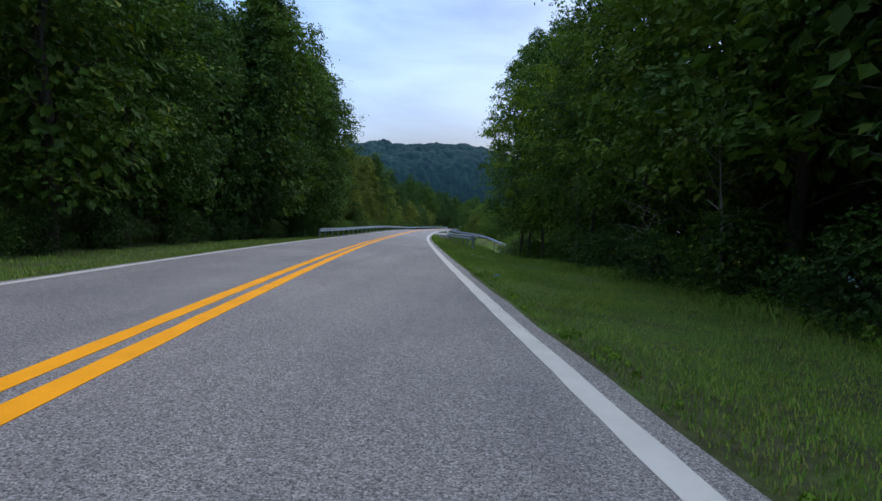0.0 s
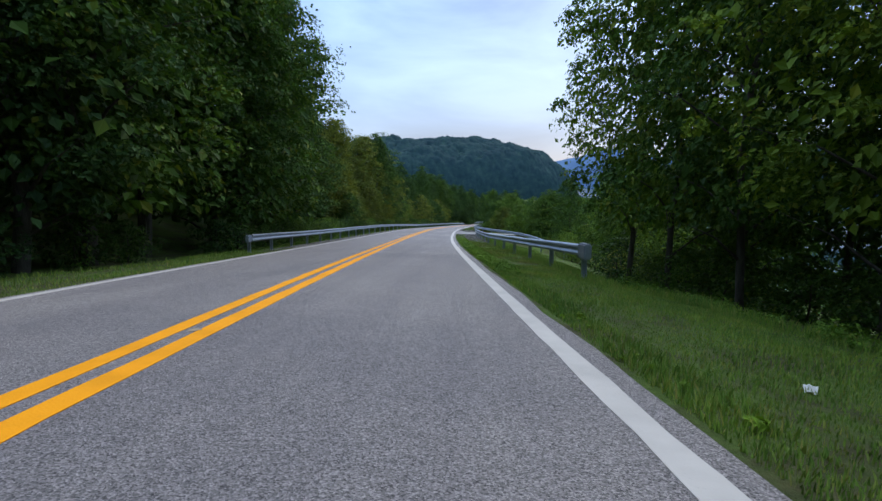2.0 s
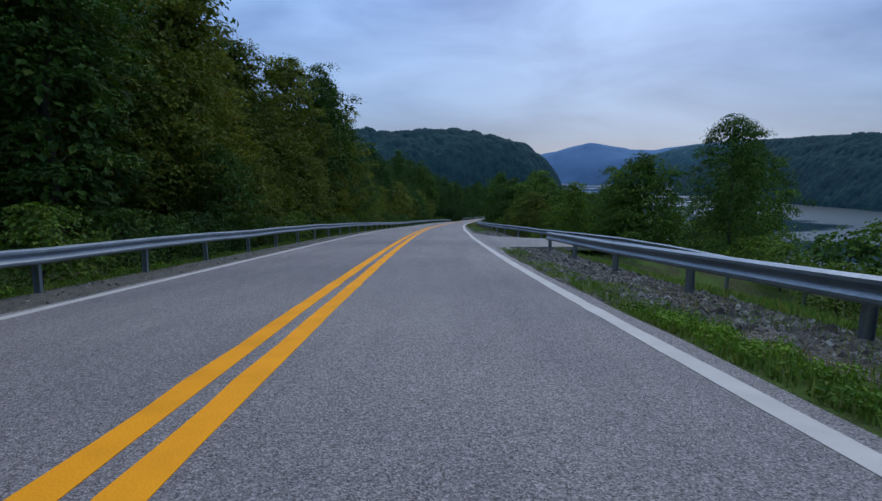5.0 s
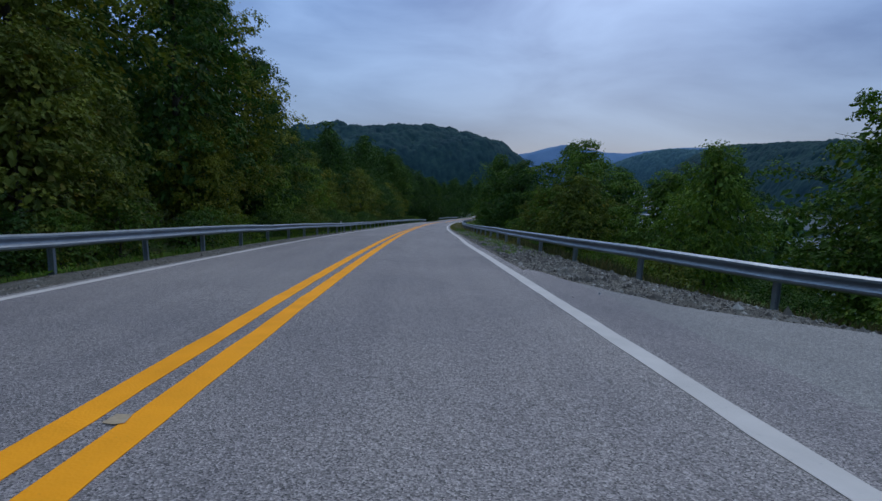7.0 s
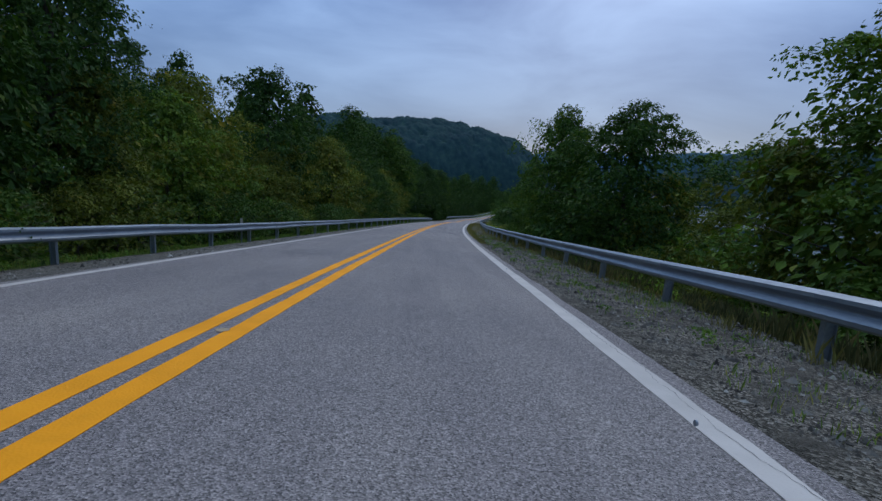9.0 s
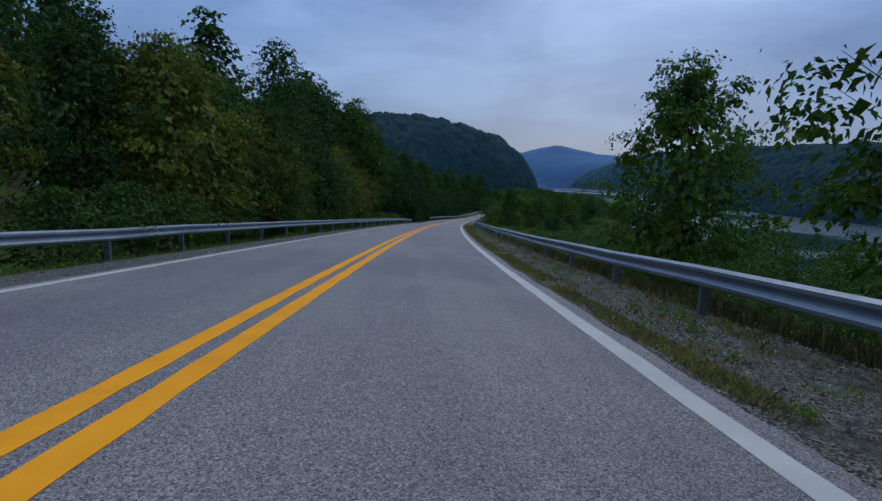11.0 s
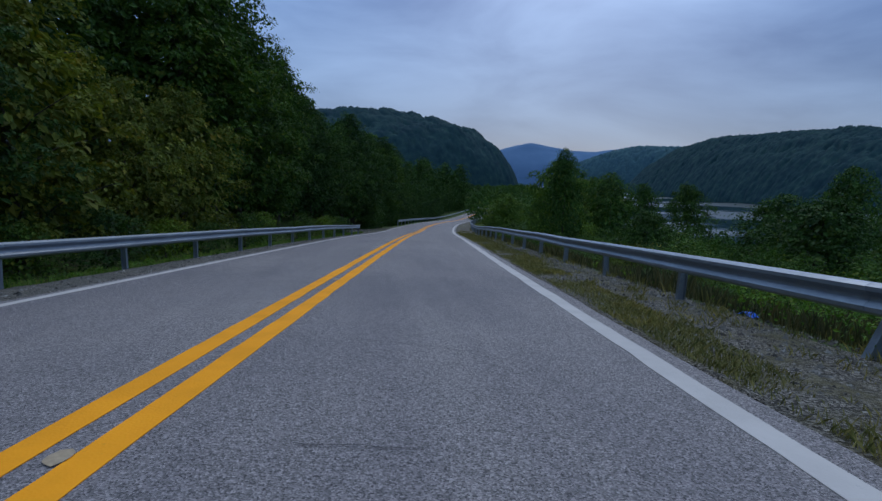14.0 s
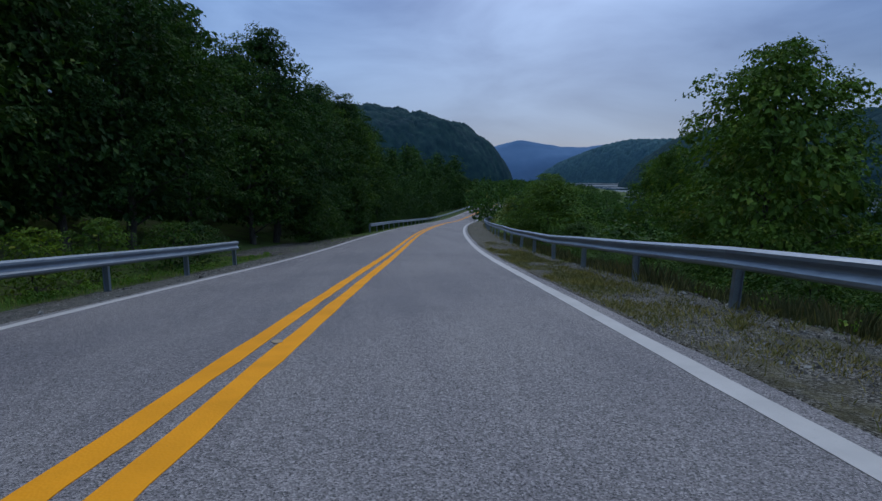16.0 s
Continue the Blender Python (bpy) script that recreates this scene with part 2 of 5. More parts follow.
# Mountain forest with the blue haze of distance painted into its base colour.
def make_haze_blue():
    m = Mat("haze_blue_mountain_forest", 1.0, 0.0, 0.0)
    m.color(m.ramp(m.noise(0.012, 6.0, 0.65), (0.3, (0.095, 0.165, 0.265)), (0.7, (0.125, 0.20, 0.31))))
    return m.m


HAZE_BLUE = make_haze_blue()


def make_water():
    m = Mat("lake_water", 0.06, 0.0, 0.5)
    m.color(m.ramp(m.noise(0.01, 3.0), (0.3, (0.012, 0.030, 0.036)), (0.7, (0.018, 0.040, 0.046))))
    ripple = m.noise(0.5, 5.0, 0.6, stretch=(1.0, 0.4, 1.0))
    m.bump(ripple, 0.12, 0.3)
    m.rough(m.ramp(m.noise(0.004, 3.0, 0.5, stretch=(1.0, 1.6, 1.0)), (0.44, (0.05, 0.05, 0.05)), (0.50, (0.36, 0.36, 0.36))))
    return m.m


WATER = make_water()


# ---- mesh helpers ----
def mesh(name, verts, faces, material, smooth=False):
    me = bpy.data.meshes.new(name)
    me.from_pydata([tuple(v) for v in verts], [], [tuple(f) for f in faces])
    me.materials.append(material)
    me.polygons.foreach_set("use_smooth", [smooth] * len(me.polygons))
    me.update()
    return me


def mesh_np(name, verts, quads, material, smooth=False):
    """A mesh of quads (or triangles) from arrays."""
    verts, quads = np.asarray(verts, dtype=np.float32), np.asarray(quads, dtype=np.int32)
    k = quads.shape[1]
    me = bpy.data.meshes.new(name)
    me.vertices.add(len(verts))
    me.vertices.foreach_set("co", verts.ravel())
    me.loops.add(quads.size)
    me.loops.foreach_set("vertex_index", quads.ravel())
    me.polygons.add(len(quads))
    me.polygons.foreach_set("loop_start", np.arange(0, quads.size, k, dtype=np.int32))
    me.polygons.foreach_set("use_smooth", np.full(len(quads), smooth))
    me.materials.append(material)
    me.update(calc_edges=True)
    return me


def child(name, me, parent, label=""):
    ob = new(name, me)
    ob.parent = parent
    if label:
        ob["label"] = label
    return ob


def part(name, bm, material, parent, label=""):
    me = bpy.data.meshes.new(name)
    bm.to_mesh(me)
    bm.free()
    me.materials.append(material)
    return child(name, me, parent, label)


# ---- the line of the road: a long right-hand bend, downhill ----
S = np.arange(-200, 900.01, 0.5)
HEAD = np.interp(S, [-200, -60, -10, 20, 50, 80, 110, 140, 170, 200, 230, 260, 300, 350, 420, 900], [8.0, 7.76, 6.27, 3.69, 2.61, -0.83, -2.18, -3.05, -5.8, -6.51, -7.17, -11.08, -14.66, -19.19, -25.09, -31.92])
for _ in range(3):
    HEAD = np.convolve(np.pad(HEAD, 20, "edge"), np.ones(41) / 41, "valid")
GRADE = np.interp(S, [-200, 0, 40, 80, 120, 160, 200, 225, 240, 270, 300, 350, 900], [-4.8, -4.55, -5.2, -4.27, -4.99, -4.51, -4.52, -5.27, -3.58, -3.72, -3.85, -0.3, -0.3])
CROWN_R, CROWN_L = 0.0213, 0.024
ROAD_X, ROAD_Y, ROAD_Z = (np.cumsum(q) * 0.5 for q in (-np.sin(np.radians(HEAD)), np.cos(np.radians(HEAD)), np.tan(np.radians(GRADE))))
for q in (ROAD_X, ROAD_Y, ROAD_Z):
    q -= q[400]


def road_at(s, u):
    """Plan place and road height at s metres along the centre line, u metres to its right."""
    s, u = np.asarray(s, float), np.asarray(u, float)
    h = np.radians(np.interp(s, S, HEAD))
    near = np.clip(u, -80, 80)
    x = np.interp(s, S, ROAD_X) + np.cos(h) * near + (u - near)
    y = np.interp(s, S, ROAD_Y) + np.sin(h) * near
    return x, y, np.interp(s, S, ROAD_Z) - CROWN_R * np.clip(u, 0, 4) - CROWN_L * np.clip(-u, 0, 4)


def heading(s):
    return float(np.interp(s, S, HEAD))


EDGE_R, EDGE_L = 3.84, -3.88
LAKE = -36.0


def wave(x, y, scale, seed=0.0):
    x, y = np.asarray(x, float) / scale, np.asarray(y, float) / scale
    return (np.sin(1.7 * x + 0.6 * y + seed) + np.sin(-0.8 * x + 1.9 * y + 2.1 * seed + 1.0) + np.sin(2.9 * x - 1.3 * y + 0.7 * seed)) / 3


def apron_width(s):
    """How far the old pull-off widens the pavement on the right."""
    return np.interp(s, [77.2, 77.9, 82.0, 83.0, 84.2, 85.6, 87.8, 92.5], [0, 6.4, 6.4, 5.2, 4.6, 3.2, 1.3, 0.0])


def rise(s, u):
    """Height of the ground over the road at (s, u)."""
    s, u = np.asarray(s, float), np.asarray(u, float)
    z = np.where(np.abs(u) < 3.8, -0.22, -0.03)
    # right: verge, then the slope to the lake
    r = u - EDGE_R
    wooded = np.interp(s, [22, 46], [1.0, 0.0])
    flat = 2.4 + apron_width(s) * 0.95
    open_slope = np.where(r < flat, -0.05 * np.clip(r, 0, None), -0.05 * flat - 0.30 * np.clip(r - flat, 0, 5) - 0.20 * np.clip(r - flat - 5, 0, 30) - 0.40 * np.clip(r - flat - 35, 0, 50) - 0.2 * np.clip(r - flat - 85, 0, None))
    wood_slope = -0.10 * np.clip(r, 0, 3.5) - 0.06 * np.clip(r - 3.5, 0, 12) - 0.25 * np.clip(r - 15, 0, None)
    right = wood_slope * wooded + open_slope * (1 - wooded)
    # left: shoulder, shallow ditch, wooded hillside
    q = -(u - EDGE_L)
    ditch = np.interp(s, [20, 45, 225, 240, 260], [0.15, 0.45, 0.45, 0.1, 0.3])
    bank = np.interp(s, [30, 46], [0.04, 0.11])
    left = np.where(q < 2.6, -bank * np.clip(q, 0, None), -2.6 * bank - 0.6 * ditch * np.clip((q - 2.6) / 1.5, 0, 1) + np.interp(s, [230, 330, 450], [1.0, 0.4, 0.1]) * (0.30 * np.clip(q - 6, 0, 60) + 0.42 * np.clip(q - 66, 0, 130)))
    z = np.where(u > EDGE_R - 0.02, z + right, z)
    z = np.where(u < EDGE_L + 0.02, z + left, z)
    return z


def ground_z(s, u):
    x, y, z = road_at(s, u)
    g = z + rise(s, u)
    off = np.clip((np.abs(u) - 6) / 10, 0, 1)
    g = g + off * (0.25 * wave(x, y, 2.2, 3.0) + 0.8 * wave(x, y, 17.0))
    return np.maximum(g, LAKE - 3.0)


def spot(s, u, dz=0.0):
    x, y, _ = road_at(s, u)
    return Vector((float(x), float(y), float(ground_z(s, u)) + dz))


def strip(name, s0, s1, u0, u1, top, thick, material, step=1.0, edge=0.0, seed=1):
    """A slab that follows the road between two offsets, with a slightly ragged edge."""
    rng = np.random.default_rng(seed)
    ss = np.arange(s0, s1 + 1e-6, step)
    n = len(ss)
    ua = (u0(ss) if callable(u0) else np.full(n, u0)) + rng.normal(0, edge, n)
    ub = (u1(ss) if callable(u1) else np.full(n, u1)) + rng.normal(0, edge, n)
    rows = []
    course = [(ua, top), (ub, top), (ub, top - thick), (ua, top - thick)]
    if ua.mean() < -1 and ub.mean() > 1:
        course.insert(1, (np.zeros(n), top))
    for uu, dz in course:
        x, y, z = road_at(ss, uu)
        rows.append(np.stack([x, y, z + dz], 1))
    v = np.concatenate(rows)
    i = np.arange(n - 1)
    k = len(course)
    f = [np.stack([a * n + i, b * n + i, b * n + i + 1, a * n + i + 1], 1) for a, b in zip(range(k), [*range(1, k), 0])]
    return mesh_np(name, v, np.concatenate(f), material)


# ---- ground sheet, lake, road ----
def build_ground():
    ss = np.concatenate([np.arange(-400, -40, 40), np.arange(-40, 330, 1.5), np.arange(330, 600, 10), np.arange(600, 5001, 150)])
    uu = np.concatenate([np.arange(-2600, -200, 150), np.arange(-200, -40, 16), np.arange(-40, -8, 2.0), np.arange(-8, -4.0, 0.5),
                         [-4.0, -3.85, -3.7], [3.7, 3.85, 4.0], np.arange(4.5, 10, 0.5), np.arange(10, 40, 2.0), np.arange(40, 220, 16), np.arange(220, 2700, 150)])
    a, b = np.meshgrid(ss, uu, indexing="ij")
    x, y, _ = road_at(a, b)
    z = ground_z(a, b)
    far = np.clip((a - 700) / 600, 0, 1)
    z = z * (1 - far) + (LAKE - 1.0) * far
    n, k = a.shape
    ids = np.arange(n * k).reshape(n, k)
    f = np.stack([ids[:-1, :-1], ids[:-1, 1:], ids[1:, 1:], ids[1:, :-1]], -1).reshape(-1, 4)
    v = np.stack([x, y, z], -1).reshape(-1, 3)
    return tagged(new("ground", mesh_np("ground", v, f, GROUND, True)), "grassy earth verge and slopes beside the road", "ground", kind="structure")


build_ground()
lake = new("water", mesh("water", [(-300, 60, LAKE), (2600, 60, LAKE), (2600, 3600, LAKE), (-300, 3600, LAKE)], [(0, 1, 2, 3)], WATER))
tagged(lake, "still dark lake reflecting a cloudy sky", "lake", kind="structure")

road = new("road", strip("road", -60, 420, EDGE_L, EDGE_R, 0.0, 0.2, ASPHALT, 1.0, 0.02))
tagged(road, "worn grey asphalt two-lane road with aggregate showing", "road", kind="structure")
for u, nm, lab in ((-0.172, "centre_line", "solid yellow painted line"), (0.172, "centre_line", "solid yellow painted line")):
    child(nm, strip(nm, -55, 415, u - 0.098, u + 0.098, 0.005, 0.004, PAINT_YELLOW, 0.5, 0.006, 5), road, lab)
def line_drift(s):
    """The right edge line wanders a little past the pull-off."""
    return np.interp(s, [76, 84, 96, 103, 110, 120], [0, -0.06, -0.05, -0.10, 0, 0])


for u, w in ((3.533, 0.104), (-3.64, 0.085)):
    child("edge_line", strip("edge_line", -55, 415, lambda s: u - w + (line_drift(s) if u > 0 else 0 * s), lambda s: u + w + (line_drift(s) if u > 0 else 0 * s), 0.005, 0.004, PAINT_WHITE, 0.5, 0.006, 7), road, "solid white painted edge line")
apron = new("pavement", strip("pavement", 77.2, 92.0, lambda s: EDGE_R + np.minimum(apron_width(s), 0.42 + 0.1 * np.sin(1.3 * s)), lambda s: EDGE_R + 0.02 + apron_width(s), -0.015, 0.15, ASPHALT_OLD, 0.4, 0.03))
tagged(apron, "pale cracked old asphalt pull-off beside the road", "pavement", kind="structure")
margin = new("pavement", strip("pavement", 73.5, 95.0, EDGE_R - 0.03, lambda s: EDGE_R + np.interp(s, [73.5, 76, 90, 95], [0.0, 0.62, 0.62, 0.0]), -0.012, 0.15, ASPHALT, 0.5, 0.03))
tagged(margin, "dark grey paved margin between road and pull-off", "pavement", kind="structure")


# ---- guardrails ----
def w_profile():
    """Cross-section of a W-beam: depth towards the road and height, outer skin then inner."""
    pts = [(0.0, 0.156), (0.022, 0.150), (0.078, 0.118), (0.082, 0.075), (0.030, 0.022), (0.024, 0.0)]
    full = pts + [(d, -h) for d, h in pts[-2::-1]]
    return full


def beam_mesh(length, steps=1):
    prof = w_profile()
    k = len(prof)
    v, f = [], []
    for side in (0, 1):
        for i in range(steps + 1):
            for d, h in prof:
                v.append((d - (0.004 if side else 0), length * i / steps, h))
    per = k * (steps + 1)
    for side in (0, 1):
        for i in range(steps):
            for j in range(k - 1):
                a = side * per + i * k + j
                q = (a, a + 1, a + k + 1, a + k)
                f.append(q if side == 0 else q[::-1])
    for i in range(steps):
        for j in (0, k - 1):
            a = i * k + j
            f.append((a, a + k, a + k + per, a + per))
    for i in (0, steps):
        for j in range(k - 1):
            a = i * k + j
            f.append((a, a + 1, a + 1 + per, a + per))
    return mesh("rail_panel", v, f, STEEL, False)


def post_mesh(height):
    """A rolled steel I-section post."""
    bm = bmesh.new()
    for cx, cy, sx, sy in ((0, 0.06, 0.082, 0.008), (0, -0.06, 0.082, 0.008), (0, 0, 0.006, 0.12)):
        bmesh.ops.create_cube(bm, size=1.0, matrix=Matrix.Translation((cy, cx, height / 2 - 0.35)) @ Matrix.Diagonal((sy, sx, height + 0.7, 1)))
    me = bpy.data.meshes.new("post")
    bm.to_mesh(me)
    bm.free()
    me.materials.append(STEEL)
    return me


def bolt_mesh():
    bm = bmesh.new()
    bmesh.ops.create_cone(bm, cap_ends=True, segments=8, radius1=0.018, radius2=0.014, depth=0.014, matrix=Matrix.Rotation(radians(90), 4, "Y"))
    me = bpy.data.meshes.new("bolt")
    bm.to_mesh(me)
    bm.free()
    me.materials.append(STEEL)
    return me


BEAM, POST, BOLT = beam_mesh(1.0), post_mesh(0.70), bolt_mesh()
RAIL_MID = 0.585


def guardrail(stations, side, label, seed=0, lean=0.0, phase=0.0, pitch=3.81, bent=(0, 0)):
    """A W-beam rail on posts. stations: (s, u, drop) of its course; side: +1 stands right of the road."""
    rng = np.random.default_rng(seed)
    st = np.array(stations, float)
    fine = np.arange(st[0, 0], st[-1, 0], 0.1)
    run = np.concatenate([[0], np.cumsum(np.hypot(0.1, np.diff(np.interp(fine, st[:, 0], st[:, 1]))))])
    start = np.interp(phase, fine, run) % pitch if phase else 0.0
    ss = np.interp(np.arange(start, run[-1], pitch), run, fine)
    uu, dd = np.interp(ss, st[:, 0], st[:, 1]), np.interp(ss, st[:, 0], st[:, 2])
    x, y, z = road_at(ss, uu)
    feet = np.stack([x, y, z + dd], 1) + np.stack([rng.normal(0, 0.02, len(ss)), np.zeros(len(ss)), rng.normal(0, 0.012, len(ss))], 1)
    root = new("guardrail")
    root.location = feet[0]
    tagged(root, label, "guardrail", "road guardrails")
    base = Matrix.Translation(-Vector(feet[0]))
    for i in range(len(ss)):
        p = Vector(feet[i])
        a, b = feet[max(i - 1, 0)], feet[min(i + 1, len(ss) - 1)]
        yaw = math.degrees(math.atan2(-(b[0] - a[0]), b[1] - a[1]))
        out = Vector((math.cos(radians(yaw)), math.sin(radians(yaw)), 0)) * side
        post = child("post", POST, root)
        post.matrix_local = base @ pose(*(p + out * 0.10), rng.normal(0, 0.8), side * (23.0 if bent[0] < ss[i] < bent[1] else lean) + rng.normal(0, 1.2), yaw)
        bolt = child("bolt", BOLT, post)
        bolt.matrix_local = post.matrix_local.inverted() @ base @ pose(*(p - out * 0.035 + Vector((0, 0, RAIL_MID))), 0, 0, yaw)
        if i + 1 < len(ss):
            q = Vector(feet[i + 1])
            d = q - p
            run = d.length + 0.03
            panel = child("rail_panel", BEAM, root)
            y_ax = (d if side < 0 else -d).normalized()
            x_ax = Vector((y_ax.y, -y_ax.x, 0)).normalized()
            z_ax = x_ax.cross(y_ax)
            turn = Matrix((x_ax, y_ax, z_ax)).transposed().to_4x4()
            start = p if side < 0 else q
            panel.matrix_local = base @ Matrix.Translation(start + Vector((0, 0, RAIL_MID)) - out * 0.004 * (i % 2)) @ turn @ Matrix.Diagonal((1, run, 1, 1))
    return root, feet


def end_shoe(root, foot, s, side, size=1.0):
    """The boxy flared end piece of a rail."""
    bm = bmesh.new()
    bmesh.ops.create_cube(bm, size=1.0, matrix=Matrix.Diagonal((0.20 * size, 0.46 * size, 0.40 * size, 1)))
    bmesh.ops.bevel(bm, geom=bm.edges[:], offset=0.035 * size, segments=2, affect="EDGES")
    for v in bm.verts:
        if v.co.y < -0.1:
            v.co.x += 0.05 * side
    ob = part("end_piece", bm, STEEL, root, "dull steel box end piece")
    h = heading(s)
    ob.matrix_local = Matrix.Translation(-root.location) @ pose(foot[0], foot[1], foot[2] + RAIL_MID, 0, 0, h) @ pose(0, -0.2, 0)


LAB = "galvanised steel W-beam guardrail on posts"
rail_a, feet_a = guardrail([(35.0, 6.3, -0.05), (46, 6.2, -0.09), (56, 5.95, -0.13), (76.8, 5.85, -0.12)], 1, LAB + " on a grass verge", 1, 0.0, 0.0, 3.76)
end_shoe(rail_a, feet_a[0], 35.0, 1)
rail_b, feet_b = guardrail([(66, 13.8, -1.55), (71, 13.2, -1.3), (76, 12.6, -0.98), (80, 11.9, -0.76), (84, 10.9, -0.58), (87, 9.5, -0.44), (90, 8.1, -0.34), (94, 6.9, -0.23), (98, 6.3, -0.17), (105, 5.85, -0.13), (122, 5.85, -0.11), (150, 5.75, -0.09), (172, 5.75, -0.08), (177, 5.93, -0.10), (182, 5.9, -0.10), (187, 5.75, -0.07), (195, 5.75, -0.06), (218, 5.8, 0.04), (330, 5.85, 0.05)],
                           1, LAB + " curving round a pull-off", 2, 2.0, 108.8, 3.775, (174.5, 185.0))
rail_c, feet_c = guardrail([(43.55, -5.4, -0.10), (50, -5.65, -0.12), (75, -6.05, -0.07), (88, -6.1, -0.07), (105, -6.1, -0.13), (127, -6.1, -0.20), (150, -6.25, -0.18), (178, -6.25, -0.15), (190, -6.1, -0.12), (200, -5.8, -0.10), (231.2, -5.65, -0.06)], -1, LAB + " along a gravel shoulder", 3, 0.0, 121.96, 3.73)
end_shoe(rail_c, feet_c[0], 44.0, -1, 0.72)
rail_d, feet_d = guardrail([(262, -5.6, -0.06), (400, -5.3, -0.06)], -1, LAB + " beyond a side track", 4)


# ---- trees and bushes ----
def leaves_np(rng, centres, radii, count, size, droop=0.35):
    """Leaf quads on the shells of many small clumps."""
    nb = len(centres)
    w = radii ** 2
    which = rng.choice(nb, count, p=w / w.sum())
    d = rng.normal(size=(count, 3))
    d /= np.linalg.norm(d, axis=1, keepdims=True)
    d[:, 2] = np.where(d[:, 2] < -0.35, -d[:, 2], d[:, 2])
    rad = radii[which] * (0.42 + 0.72 * rng.random(count) ** 0.6)
    c = centres[which] + d * rad[:, None] * np.array([1.0, 1.0, 0.8])
    n = d + rng.normal(0, 0.55, (count, 3)) + np.array([0, 0, 0.5])
    n /= np.linalg.norm(n, axis=1, keepdims=True)
    t = np.cross(n, rng.normal(size=(count, 3)))
    t /= np.linalg.norm(t, axis=1, keepdims=True) + 1e-9
    t[:, 2] -= droop
    t /= np.linalg.norm(t, axis=1, keepdims=True)
    b = np.cross(n, t)
    b /= np.linalg.norm(b, axis=1, keepdims=True) + 1e-9
    L = size * (0.65 + 0.7 * rng.random(count))[:, None]
    W = L * 0.34
    fold = n * L * 0.12
    v = np.stack([c - t * L * 0.5, c - b * W + fold, c + t * L * 0.5, c + b * W + fold], 1).reshape(-1, 3)
    q = np.arange(count * 4).reshape(-1, 4)
    return v, q


def limb(rng, pts, r0, r1, sides=7):
    """A tapered tube along points."""
    pts = np.asarray(pts, float)
    n = len(pts)
    v, f = [], []
    for i, p in enumerate(pts):
        d = pts[min(i + 1, n - 1)] - pts[max(i - 1, 0)]
        d /= np.linalg.norm(d) + 1e-9
        a = np.cross(d, (0.3, 1.0, 0.2))
        a /= np.linalg.norm(a)
        b = np.cross(d, a)
        r = r0 + (r1 - r0) * i / (n - 1)
        for k in range(sides):
            th = 2 * math.pi * k / sides
            v.append(p + (a * math.cos(th) + b * math.sin(th)) * r)
    for i in range(n - 1):
        for k in range(sides):
            f.append((i * sides + k, i * sides + (k + 1) % sides, (i + 1) * sides + (k + 1) % sides, (i + 1) * sides + k))
    return np.array(v), np.array(f)


def crown_env(g, radius, top):
    """Radius of a crown at the share g of its height."""
    return radius * np.sin(np.pi * np.clip(0.13 + 0.83 * g, 0, 1)) ** 0.6 * (1.0 - top * g)


def crown_lumps(a, g, ph):
    """Bulges and hollows of a crown round its trunk."""
    return (1 + 0.17 * np.sin(2 * a + ph[0] + 3 * g) + 0.15 * np.sin(3 * a - 7 * g + ph[1]) + 0.13 * np.sin(5 * a + 11 * g + ph[2])
            + 0.07 * np.sin(8 * a - 17 * g + ph[3]) + 0.06 * np.sin(11 * a + 23 * g + ph[4]))


